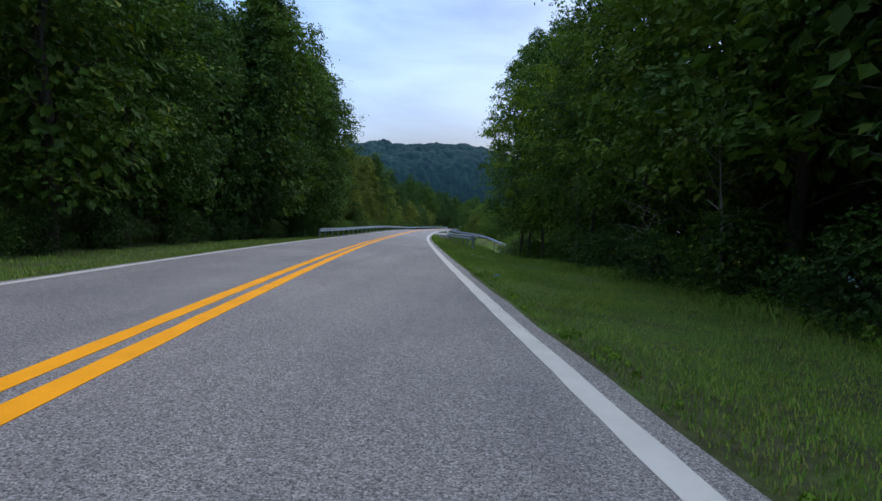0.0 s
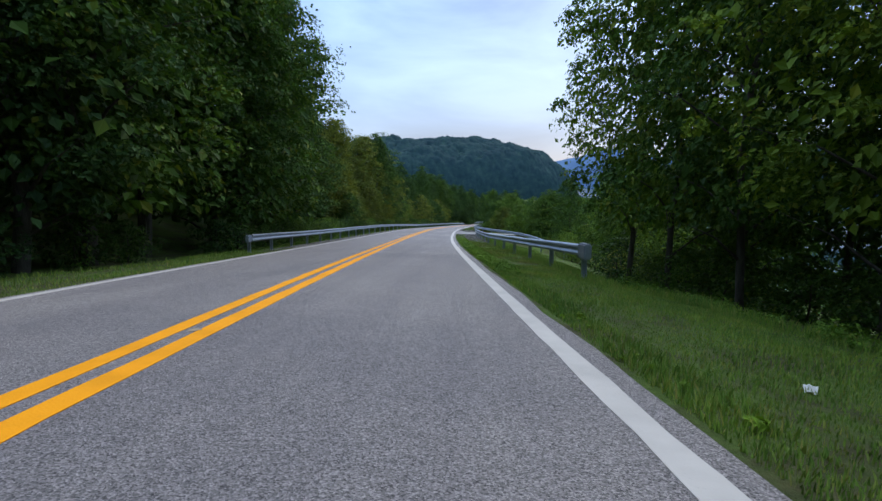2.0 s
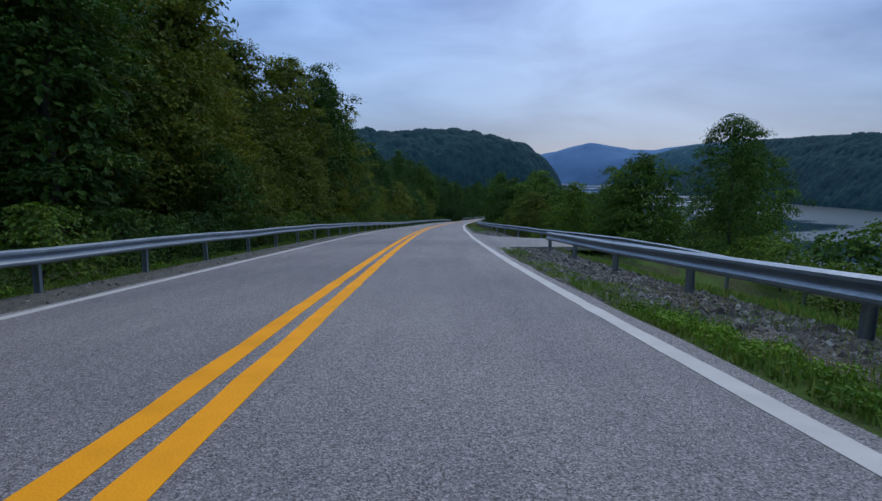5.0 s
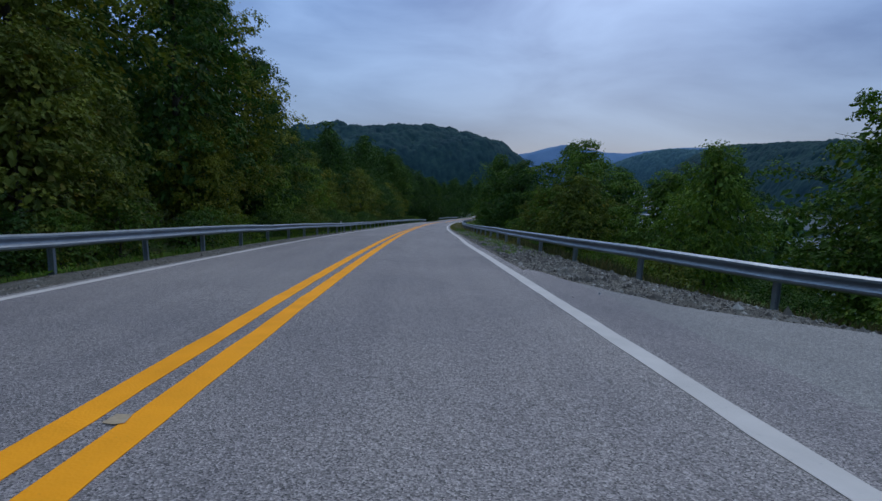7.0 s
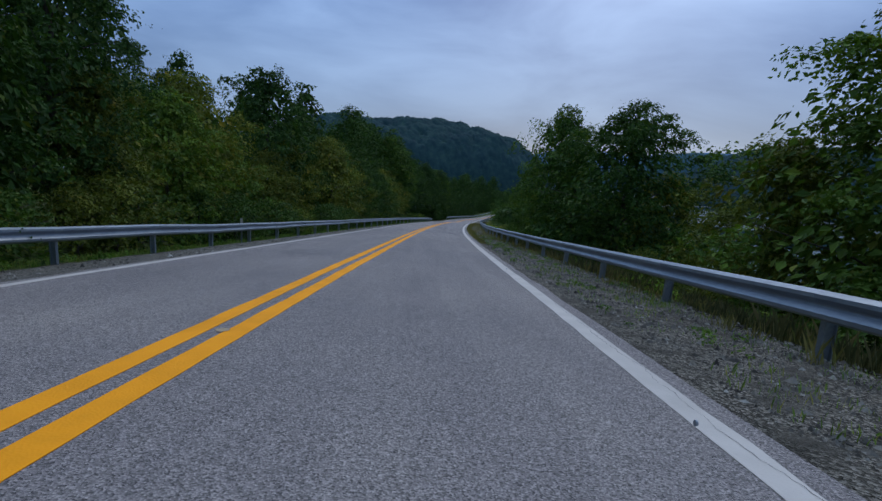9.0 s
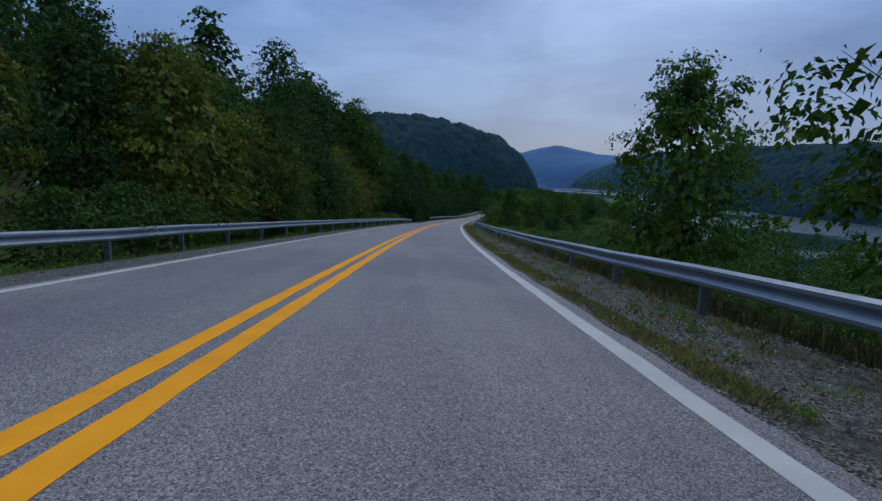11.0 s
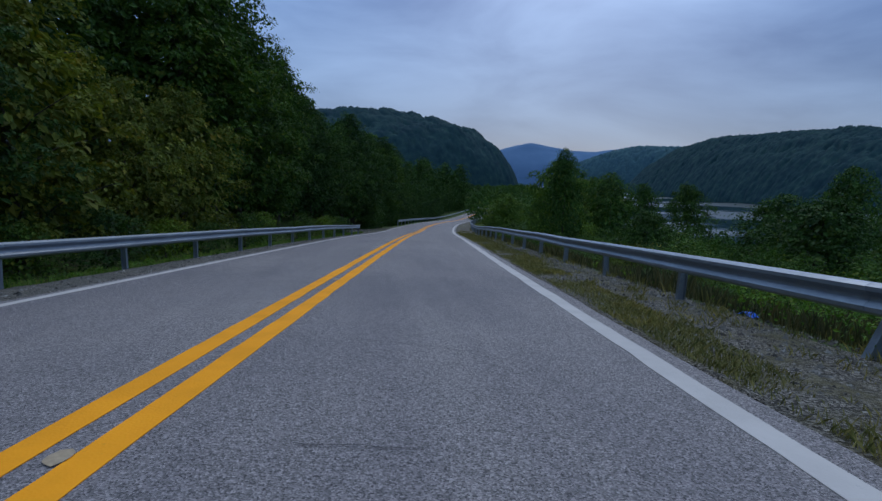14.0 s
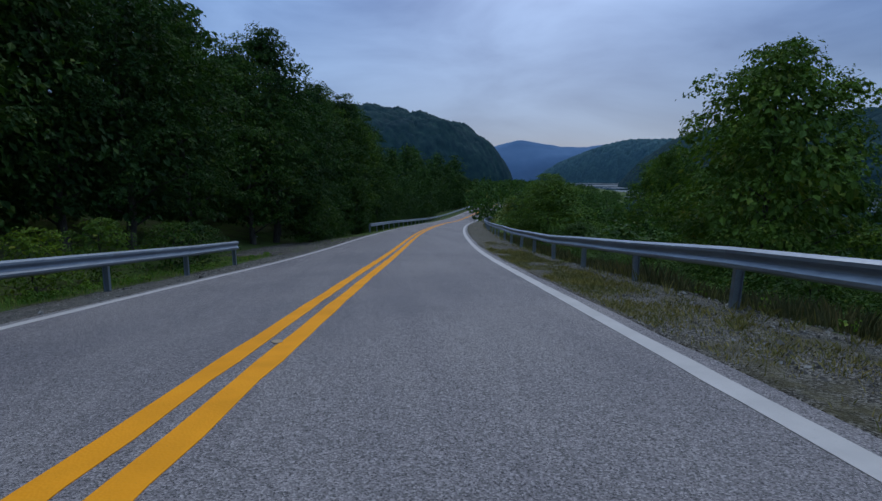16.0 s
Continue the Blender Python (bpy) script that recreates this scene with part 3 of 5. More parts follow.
def crown_mesh(rng, height, radius, base, clumps, per, leaf, top, gap, axis=None, inner=400, big=1.35):
    """A crown of rounded leaf clumps set at uneven depth round a trunk, with a shaded core. Returns vertices and triangles."""
    ph = rng.uniform(0, 6.28, 10)
    i = np.arange(clumps)
    g = ((i + rng.random(clumps)) / clumps) ** 0.92
    a = i * 2.39996 + rng.normal(0, 0.45, clumps)
    hollow = np.sin(3 * a + 7 * g + ph[5]) + np.sin(5 * a - 13 * g + ph[6]) + rng.normal(0, 0.6, clumps)
    keep = hollow > gap
    g, a = g[keep], a[keep]
    n = len(g)
    env = crown_env(g, radius, top) * crown_lumps(a, g, ph)
    rr = env * np.where(g > 0.9, np.sqrt(rng.random(n)) * 0.8, 0.94 - 0.46 * rng.random(n) ** 1.4)
    z = base + (height - base) * (0.02 + 0.93 * g) + rng.normal(0, 0.015 * height, n)

    def at_axis(h):
        if axis is None:
            return np.zeros(h.shape + (2,))
        return np.stack([np.interp(h, axis[:, 2], axis[:, 0]), np.interp(h, axis[:, 2], axis[:, 1])], -1)

    ax = at_axis(z)
    c = np.stack([ax[:, 0] + rr * np.cos(a), ax[:, 1] + rr * np.sin(a), z], 1)
    out = np.stack([np.cos(a), np.sin(a), np.zeros(n)], 1)
    rc = 1.0 * np.sqrt(2 * radius * (height - base) * 0.75 / clumps) * rng.uniform(0.55, 1.35, n)
    m = n * per
    w = np.repeat(np.arange(n), per)
    O, R = out[w], rc[w][:, None]
    # each clump: an uneven rounded mass, fuller above than below
    d = rng.normal(size=(m, 3))
    d /= np.linalg.norm(d, axis=1, keepdims=True)
    d[:, 2] = np.where(d[:, 2] < -0.3, -d[:, 2], d[:, 2])
    lp = rng.uniform(0, 6.28, (n, 3))[w]
    lobes = 1 + 0.22 * np.sin(4 * d[:, :1] + lp[:, :1]) + 0.18 * np.sin(5 * d[:, 1:2] + lp[:, 1:2]) + 0.15 * np.sin(6 * d[:, 2:] + lp[:, 2:])
    q = 0.62 + 0.40 * rng.random((m, 1)) ** 0.6
    q = np.where(rng.random((m, 1)) < 0.07, q * 1.28, q)
    off = d * q * lobes * R * np.array([1, 1, 0.78])
    off[:, 2:] -= 0.10 * (off * O).sum(1, keepdims=True)
    pos = c[w] + off
    nn = 1.0 * d + np.array([0, 0, 0.28]) + rng.normal(0, 0.5, (m, 3))
    ld = rng.normal(0, 0.8, (m, 3)) + 0.5 * O + 0.4 * d - np.array([0, 0, 0.45])
    ld -= nn * (ld * nn).sum(1, keepdims=True) / (nn * nn).sum(1, keepdims=True)
    ld /= np.linalg.norm(ld, axis=1, keepdims=True) + 1e-9
    size = leaf * rng.uniform(0.6, 1.35, m)
    # shaded leaves of the core
    gi, ai = rng.random(inner) ** 0.9, rng.uniform(0, 2 * np.pi, inner)
    ri = crown_env(gi, radius, top) * crown_lumps(ai, gi, ph) * (0.05 + 0.72 * rng.random(inner) ** 0.6)
    zi = base + (height - base) * 0.90 * gi
    axi = at_axis(zi)
    pos = np.concatenate([pos, np.stack([axi[:, 0] + ri * np.cos(ai), axi[:, 1] + ri * np.sin(ai), zi], 1)])
    ldi = np.stack([np.cos(ai), np.sin(ai), -0.9 + 0 * ai], 1) + rng.normal(0, 0.5, (inner, 3))
    ld = np.concatenate([ld, ldi / np.linalg.norm(ldi, axis=1, keepdims=True)])
    nn = np.concatenate([nn, np.stack([np.cos(ai), np.sin(ai), 0.6 + 0 * ai], 1) + rng.normal(0, 0.5, (inner, 3))])
    size = np.concatenate([size, leaf * big * rng.uniform(0.7, 1.3, inner)])
    wd = np.cross(nn, ld)
    wd /= np.linalg.norm(wd, axis=1, keepdims=True) + 1e-9
    up = np.cross(ld, wd)
    L = size[:, None]
    v = np.stack([pos - ld * L * 0.5, pos - wd * L * 0.33 + up * L * 0.09, pos + ld * L * 0.55 - up * L * 0.08, pos + wd * L * 0.33 + up * L * 0.09], 1).reshape(-1, 3)
    k = np.arange(len(pos))[:, None] * 4
    tri = [k + [0, 1, 2], k + [0, 2, 3]]
    return v, np.concatenate(tri)


def make_tree(name, seed, height, radius, base, clumps, per, leaf_size, leaf_mat, label, top=0.35, gap=-1.5, bark=None, trunk_r=None, inner=900, thick=1.45):
    """A tree: a tapered trunk with limbs, and an uneven crown of leaf sprays. base: height at which the crown begins."""
    rng = np.random.default_rng(seed)
    root = new(name)
    bark = bark or BARK
    tr = trunk_r or 0.013 * height + 0.03
    bend = rng.normal(0, 0.03 * height, 2)
    zz = np.linspace(0, 1, 7)
    trunk = np.stack([bend[0] * zz ** 2, bend[1] * zz ** 2, zz * height * 0.92], 1)
    trunk[1:-1, :2] += rng.normal(0, 0.012 * height, (5, 2))
    trunk[0, 2] = -0.3
    V, Fq = limb(rng, trunk, tr, tr * 0.15, 9)
    V, Fq = [V], [Fq]
    off = len(V[0])
    for i in range(16):
        g = (i + rng.random()) / 16 * 0.9
        z = base + (height - base) * g
        a = i * 2.39996 + rng.normal(0, 0.3)
        rr = float(crown_env(np.array(g), radius, top)) * rng.uniform(0.7, 1.0)
        z0 = max(z - 0.5 * rr, 0.25 * base + 0.2)
        p0 = np.array([np.interp(z0, trunk[:, 2], trunk[:, 0]), np.interp(z0, trunk[:, 2], trunk[:, 1]), z0])
        c = np.array([p0[0] + rr * math.cos(a), p0[1] + rr * math.sin(a), z])
        v, q = limb(rng, [p0, (p0 + c) / 2 + np.array([0, 0, 0.08 * rr]), c], max(tr * 0.36 * (1 - 0.6 * g), 0.015), 0.008, 5)
        V.append(v)
        Fq.append(q + off)
        off += len(v)
    child("trunk", mesh_np("trunk", np.concatenate(V), np.concatenate(Fq), bark, True), root)
    v, f = crown_mesh(rng, height, radius, base, clumps, per, leaf_size, top, gap, trunk, inner, thick)
    child("crown", mesh_np("crown", v, f, leaf_mat), root)
    return tagged(root, label, "bush" if "bush" in name else "tree", "roadside bushes" if "bush" in name else "roadside trees")


BIG, MID, BUSH = [], [], []
for i, (mt, lab) in enumerate(((LEAF_GREEN, "tall green broadleaf tree at the edge of dense woods"),
                               (LEAF_DARK, "tall dark green tree in dense roadside woods"),
                               (LEAF_GREEN, "tall leafy tree with uneven layered crown in roadside woods"),
                               (LEAF_OLIVE, "tall olive green tree turning yellowish beside the road"))):
    BIG.append(make_tree("broadleaf_tree", 10 + i, 17.0, 4.6, 1.8, 150, 140, 0.180, mt, lab, 0.24, -1.35, inner=2800, thick=2.2))
for i, (mt, lab) in enumerate(((LEAF_OLIVE, "rounded tree with yellowish green leaves near the guardrail"), (LEAF_GREEN, "rounded green tree with bushy crown near the guardrail"),
                               (LEAF_LIGHT, "light green young tree with loose crown on the slope"), (LEAF_DARK, "dark green bushy tree on the slope"))):
    MID.append(make_tree("broadleaf_tree", 30 + i, 9.0, 3.4, 0.4, 95, 135, 0.142, mt, lab, 0.14, -1.4, inner=2400, thick=2.2))
for i, (mt, lab) in enumerate(((LEAF_GREEN, "dense green bush at the edge of the woods"), (LEAF_LIGHT, "light green bush with loose twigs beside the road"),
                               (LEAF_OLIVE, "yellowish green bush beside the guardrail"), (LEAF_DARK, "dark green undergrowth bush below the trees"))):
    BUSH.append(make_tree("bush", 50 + i, 3.0, 1.9, 0.1, 34, 80, 0.10, mt, lab, 0.15, -1.6, None, 0.05, 420, 2.0))
OPEN = [make_tree("broadleaf_tree", 70 + i, 15.0, 4.2, 2.4, 185, 130, 0.140, mt, lab, 0.06, -1.2, None, 0.13, 3000, 1.9)
        for i, (mt, lab) in enumerate(((LEAF_GREEN, "tall open-crowned tree with sky showing through"), (LEAF_LIGHT, "slender light green tree at the edge of woods")))]

LARGE = [make_tree("broadleaf_tree", 80 + i, 12.0, 5.0, 0.5, 150, 200, 0.148, mt, lab, 0.10, -1.35, inner=5200, thick=2.1)
         for i, (mt, lab) in enumerate(((LEAF_GREEN, "large round-crowned green tree behind the guardrail"), (LEAF_LIGHT, "large leafy tree with light green crown on the slope")))]


def far_tree(seed, height, radius, base, clumps, per, leaf, inner):
    """One simple tree for joined woods: vertices and triangles."""
    r = np.random.default_rng(seed)
    v, f = crown_mesh(r, height, radius, base, clumps, per, leaf, 0.28, -1.7, None, inner, 1.35)
    t, q = limb(r, [(0, 0, -0.4), (0.1, 0, height * 0.4), (0, 0.1, height * 0.85)], 0.015 * height, 0.03, 5)
    return np.concatenate([v, t]), np.concatenate([f, q[:, [0, 1, 2]] + len(v), q[:, [0, 2, 3]] + len(v)])


FAR_TREES = [far_tree(90 + i, 17.0, 4.6, 0.5, 80, 22, 0.5, 800) for i in range(3)]
NEAR_TREES = [far_tree(120 + i, 17.0, 4.6, 0.5, 120, 36, 0.29, 1600) for i in range(3)]
FAR_SHRUBS = [far_tree(95 + i, 4.0, 1.9, 0.0, 24, 26, 0.27, 150) for i in range(4)]
NEAR_SHRUBS = [far_tree(99 + i, 4.0, 1.9, 0.0, 34, 44, 0.11, 380) for i in range(4)]


class Woods:
    """Many trees gathered into one joined object."""

    def __init__(self, kinds, seed):
        self.kinds, self.r, self.v, self.f, self.n = kinds, np.random.default_rng(seed), [], [], 0

    def plant(self, s, u, sx, sz):
        v, f = self.kinds[int(self.r.integers(0, len(self.kinds)))]
        a = self.r.uniform(0, 6.28)
        p = spot(s, u, -0.1)
        if p.z < LAKE + 0.5:
            return
        w = np.stack([(v[:, 0] * math.cos(a) - v[:, 1] * math.sin(a)) * sx + p.x, (v[:, 0] * math.sin(a) + v[:, 1] * math.cos(a)) * sx + p.y, v[:, 2] * sz + p.z], 1)
        self.v.append(w)
        self.f.append(f + self.n)
        self.n += len(w)

    def row(self, s0, s1, gap, u0, u1, scale):
        s = s0
        while s < s1:
            k = scale * self.r.uniform(0.82, 1.18)
            self.plant(s + self.r.normal(0, gap * 0.2), self.r.uniform(u0, u1), k * self.r.uniform(0.9, 1.15), k)
            s += gap * self.r.uniform(0.75, 1.3)

    def done(self, name, material, label, category):
        return tagged(new(name, mesh_np(name, np.concatenate(self.v), np.concatenate(self.f), material)), label, category, kind="stuff")


def put(kind, s, u, scale=1.0, wide=1.0, turn=0.0, sink=0.1):
    p = spot(s, u, -sink)
    ob = copy_thing(kind, pose(*p, 0, 0, turn))
    ob.scale = (scale * wide, scale * wide, scale)
    return ob


rng = np.random.default_rng(77)


def row(kinds, s0, s1, gap, u0, u1, scale, wide=1.0, weights=None):
    """An uneven row of plants along the road."""
    s = s0
    while s < s1:
        k = kinds[int(rng.choice(len(kinds), p=weights))]
        put(k, s + rng.normal(0, gap * 0.2), rng.uniform(u0, u1), scale * rng.uniform(0.82, 1.18), wide * rng.uniform(0.9, 1.15), rng.uniform(0, 360))
        s += gap * rng.uniform(0.75, 1.3)



# ---- wooded hills ----
def hill(name, centre, size, height, turn, count, crown, material, label, seed, z0=None, power=1.6, flat=2.2, uneven=(0.10, 0.05), phase=None):
    """A wooded ridge: an earth core, and over it a canopy whose crowns bulge one beside the other."""
    r = np.random.default_rng(seed)
    ca, sa = math.cos(radians(turn)), math.sin(radians(turn))
    z0 = LAKE - 2 if z0 is None else z0
    phase = seed if phase is None else phase

    def top(a, b):
        q = np.clip(1 - (np.abs(a) ** flat + np.abs(b) ** 2.0), 0, 1)
        return z0 + height * q ** (1 / power) * (1 + uneven[0] * wave(a, b, 0.28, phase) + uneven[1] * wave(a, b, 0.09, phase + 2))

    def sheet(ga, gb, z):
        x = centre[0] + ca * ga * size[0] - sa * gb * size[1]
        y = centre[1] + sa * ga * size[0] + ca * gb * size[1]
        ids = np.arange(ga.size).reshape(ga.shape)
        f = np.stack([ids[:-1, :-1], ids[1:, :-1], ids[1:, 1:], ids[:-1, 1:]], -1).reshape(-1, 4)
        return np.stack([x, y, z], -1).reshape(-1, 3), f

    ga, gb = np.meshgrid(np.linspace(-1, 1, 49), np.linspace(-1, 1, 33), indexing="ij")
    core = new(name, mesh_np(name, *sheet(ga, gb, top(ga, gb) - (1.2 * crown if count else 0)), material, True))
    tagged(core, label, "hill", kind="structure")
    if not count:
        return core
    na, nb = int(2 * size[0] / crown / 0.30), int(1.3 * size[1] / crown / 0.30)
    la, lb = np.linspace(-1, 1, na), np.linspace(-1, 0.3, nb)
    ga, gb = np.meshgrid(la, lb, indexing="ij")
    lift = np.full((na, nb), -0.5 * crown)
    for _ in range(count):
        i0, j0 = r.uniform(0, na), r.uniform(0, nb)
        k = 3.4 * r.uniform(0.7, 1.45)
        i = np.arange(max(int(i0 - k), 0), min(int(i0 + k) + 2, na))
        j = np.arange(max(int(j0 - k), 0), min(int(j0 + k) + 2, nb))
        if len(i) and len(j):
            d2 = ((i[:, None] - i0) ** 2 + (j[None] - j0) ** 2) / k ** 2
            bulge = crown * (r.uniform(-0.4, 0.45) + 0.8 * np.sqrt(np.clip(1 - d2, 0, 1)))
            part_of = lift[i[0]:i[-1] + 1, j[0]:j[-1] + 1]
            np.maximum(part_of, np.where(d2 < 1, bulge, -9), out=part_of)
    lift += r.normal(0, 0.10 * crown, lift.shape)
    inside = np.abs(ga) ** flat + np.abs(gb) ** 2 < 0.999
    z = np.where(inside, top(ga, gb) + lift, z0 - 4)
    jog = r.normal(0, 0.08, (2, na, nb))
    v, f = sheet(ga + jog[0] * 2 / na, gb + jog[1] * 1.3 / nb, z)
    woods = new("woods", mesh_np("woods", v, f, material, True))
    tagged(woods, "dense green tree canopy, tinted blue with haze, covering a distant hillside", "woods", kind="stuff")
    return core


# ---- planting: the woods on the uphill side ----
row(BIG[:3], -6, 50, 4.4, -10.8, -9.0, 0.95)
row([BUSH[3], BUSH[0], BUSH[3]], 0, 44, 3.0, -9.6, -8.6, 0.62, 1.1)
for s, u, sc, kind in ((51, -8.6, 1.06, 0), (56.5, -8.7, 1.0, 2), (62.5, -9.4, 0.80, 1)):
    put(BIG[kind], s, u, sc, 1.05, s * 31)
row([BIG[3], BIG[0]], 68, 77, 4.4, -12.4, -11.0, 0.70, 1.15)
row([BIG[3]], 78, 100, 4.4, -12.4, -11.0, 0.70, 1.15)
put(BIG[0], 106, -9.9, 0.92, 1.0, 70)
put(BIG[3], 111, -10.2, 0.84, 1.1, 190)
put(BIG[1], 117, -10.6, 0.72, 1.1, 250)
put(BIG[1], 125, -11.0, 0.66, 1.05, 130)
row([MID[0], MID[0], MID[1]], 82, 106, 4.2, -9.4, -8.6, 0.66)
row([BUSH[0], BUSH[3], BUSH[1]], 46, 120, 3.0, -8.2, -7.4, 0.6, 1.2)
row([BUSH[1], BUSH[2], BUSH[0]], 118, 160, 2.8, -8.8, -7.6, 0.75, 1.3)
row([MID[0], MID[1], MID[2]], 116, 150, 4.4, -11.5, -9.5, 0.78)
put(MID[3], 146, -11.5, 1.32, 0.95, 20)
put(MID[3], 156, -12.5, 0.95, 1.0, 80)
put(BIG[0], 136, -14.0, 0.40, 1.0, 140)
row([MID[0], MID[3], MID[0], MID[1], MID[0]], 158, 206, 4.0, -10.8, -9.4, 0.86, 1.05)
row([BUSH[3], BUSH[0], BUSH[1]], 160, 234, 3.2, -8.8, -7.6, 0.6, 1.2)
row([BIG[1], BIG[0]], 207, 238, 4.4, -12.4, -11.0, 0.82)
row([BIG[1], BIG[0]], 239, 300, 4.4, -12.0, -9.5, 0.78)
row([BUSH[3], BUSH[0], MID[3]], 248, 330, 3.0, -9.0, -7.6, 0.6, 1.1)

# the woods at the start of the downhill side
row([OPEN[1], OPEN[0], OPEN[1]], -8, 20, 4.6, 10.8, 12.0, 1.0, 1.1)
row([BIG[1], BIG[0]], -8, 26, 4.4, 14.0, 16.5, 0.95)
row([BUSH[3], BUSH[0], BUSH[3]], -2, 26, 1.9, 9.2, 10.4, 0.62, 1.15)
row([BUSH[3], BUSH[0]], 0, 50, 2.6, 12, 14.5, 0.8, 1.15)
for kind, s, u, sc, wd, turn in ((0, 27, 11.5, 0.98, 1.0, 30), (1, 32, 12.0, 1.0, 1.0, 110), (0, 36.5, 11.6, 1.15, 0.85, 200), (1, 41.5, 11.6, 1.22, 0.82, 290), (0, 46.0, 11.7, 1.28, 0.80, 70), (1, 44, 16.0, 1.2, 0.9, 10), (0, 38, 16.0, 1.15, 0.9, 120), (1, 21, 11.8, 1.0, 1.0, 150)):
    put(OPEN[kind], s, u, sc, wd, turn)

# trees deeper in the woods
deep, edge = Woods(FAR_TREES, 5), Woods(NEAR_TREES, 9)
edge.row(-6, 70, 5.0, -17, -14, 1.1)
deep.row(-6, 60, 6.5, -24, -20, 1.15)
edge.row(68, 96, 4.6, -19, -15, 1.0)
edge.row(96, 126, 4.6, -19, -15, 0.70)
deep.row(100, 170, 6.0, -60, -32, 0.95)
deep.row(116, 160, 5.0, -24, -17, 0.38)
deep.row(160, 182, 5.5, -23, -18, 0.56)
deep.row(182, 205, 5.5, -23, -18, 0.88)
deep.row(205, 260, 5.5, -23, -18, 0.95)
deep.row(130, 260, 7.0, -85, -50, 0.9)
edge.row(160, 184, 4.2, -15.5, -13.0, 0.50)
edge.row(184, 206, 4.2, -15.5, -13.0, 0.84)
edge.row(206, 240, 4.2, -15.5, -13.0, 0.92)
deep.row(300, 420, 4.6, -13, -9, 0.6)
deep.row(245, 400, 5.5, -22, -15, 0.9)
edge.row(-8, 50, 4.6, 16, 19.5, 0.66)
deep.row(-8, 48, 5.4, 22, 27, 0.75)
edge.done("woods", LEAF_DARK, "dense dark green trees just behind the roadside trees", "woods")
deep.done("woods", LEAF_DARK, "dense dark green woods behind the roadside trees", "woods")

# the downhill side: single trees, with the lake between them
for group, kind, s, u, top, r, turn in (
        (LARGE, 1, 68, 19.5, 8.0, 6.0, 10), (MID, 2, 60, 24.0, 8.0, 5.0, 140), (MID, 2, 56, 17.5, 3.4, 3.2, 60), (MID, 3, 72, 25.0, 7.0, 4.5, 200), (LARGE, 0, 95.5, 16.0, 5.9, 4.7, 80),
        (OPEN, 0, 84.5, 17.0, 6.7, 2.7, 33), (MID, 2, 97, 25.0, 7.0, 4.0, 120), (MID, 2, 101, 12.6, 4.2, 2.6, 250), (MID, 2, 95, 15.0, 3.4, 2.6, 190), (MID, 2, 88, 19.0, 2.6, 3.2, 300),
        (LARGE, 1, 117.5, 12.3, 6.7, 4.9, 45), (MID, 2, 106, 13.0, 3.6, 3.0, 310), (MID, 0, 113, 11.2, 4.0, 2.9, 95), (LARGE, 0, 132.5, 10.4, 7.0, 4.9, 15), (MID, 2, 150, 8.8, 6.0, 2.9, 65), (MID, 1, 141, 9.2, 8.6, 3.6, 165), (MID, 0, 121, 10.5, 3.8, 2.8, 260),
        (MID, 1, 138, 9.4, 6.6, 3.0, 50), (MID, 0, 134, 13.5, 4.2, 3.2, 180), (MID, 1, 118, 15.0, 5.0, 3.5, 230), (MID, 3, 112, 19.0, 5.0, 4.0, 20),
        (MID, 3, 196, 14.0, 2.2, 3.0, 15), (MID, 1, 203, 17.5, 2.6, 3.2, 70), (MID, 2, 190, 18.0, 2.0, 3.4, 130), (MID, 3, 208, 13.5, 2.0, 2.4, 220), (MID, 1, 184, 22.0, 1.8, 4.0, 280), (MID, 2, 176, 15.0, 1.6, 3.0, 340), (MID, 1, 224, 16.5, 5.5, 4.0, 10), (MID, 0, 233.5, 16.0, 6.2, 3.6, 110),
        (MID, 1, 216.5, 10.8, 6.3, 2.3, 40), (LARGE, 1, 229, 13.2, 7.2, 4.6, 170), (MID, 2, 221, 13.0, 2.6, 2.6, 75), (MID, 3, 238, 17.5, 6.0, 4.2, 330),
        (MID, 1, 246, 11.0, 1.0, 2.6, 100), (LARGE, 1, 257, 10.8, 5.0, 4.6, 210), (MID, 2, 266, 11.5, 4.4, 3.2, 20), (MID, 1, 278, 11.0, 4.2, 3.4, 60), (MID, 0, 290, 10.5, 4.0, 3.2, 120),
        (MID, 1, 228, 39.8, 6.9, 5.2, 35), (MID, 3, 266, 40.2, 7.8, 6.0, 240), (MID, 1, 214, 33.0, 3.0, 4.4, 160), (LARGE, 0, 268, 25.0, 8.4, 5.0, 15), (LARGE, 1, 277, 28.0, 8.8, 5.5, 95), (LARGE, 0, 287, 31.0, 9.0, 5.5, 205), (MID, 1, 262, 32.0, 7.2, 4.4, 305)):
    p = spot(s, u, -0.2)
    road_z = float(road_at(s, u)[2])
    h0, r0 = (9.0, 3.6) if group is MID else (12.0, 5.0) if group is LARGE else (15.0, 3.8)
    tree = copy_thing(group[kind], pose(*p, 0, 0, turn))
    k = (road_z + top - p.z) / (h0 * 1.0)
    tree.scale = (r / r0 * 0.9, r / r0 * 0.9, k)
row([BUSH[0], BUSH[2], BUSH[3]], 150, 250, 3.0, 8.6, 11.0, 0.42, 1.3)
row([BUSH[1], BUSH[2], BUSH[1]], 56, 88, 2.8, 14.0, 17.0, 0.6, 1.2)
row([BUSH[1], BUSH[2], BUSH[0]], 90, 140, 2.6, 9.5, 12.0, 0.5, 1.2)
scrub = Woods(FAR_SHRUBS, 6)
for s in np.arange(40, 148, 5.0):
    scrub.plant(s, rng.uniform(28, 34), rng.uniform(1.8, 2.4), rng.uniform(1.3, 1.9))
near_scrub = Woods(NEAR_SHRUBS, 8)
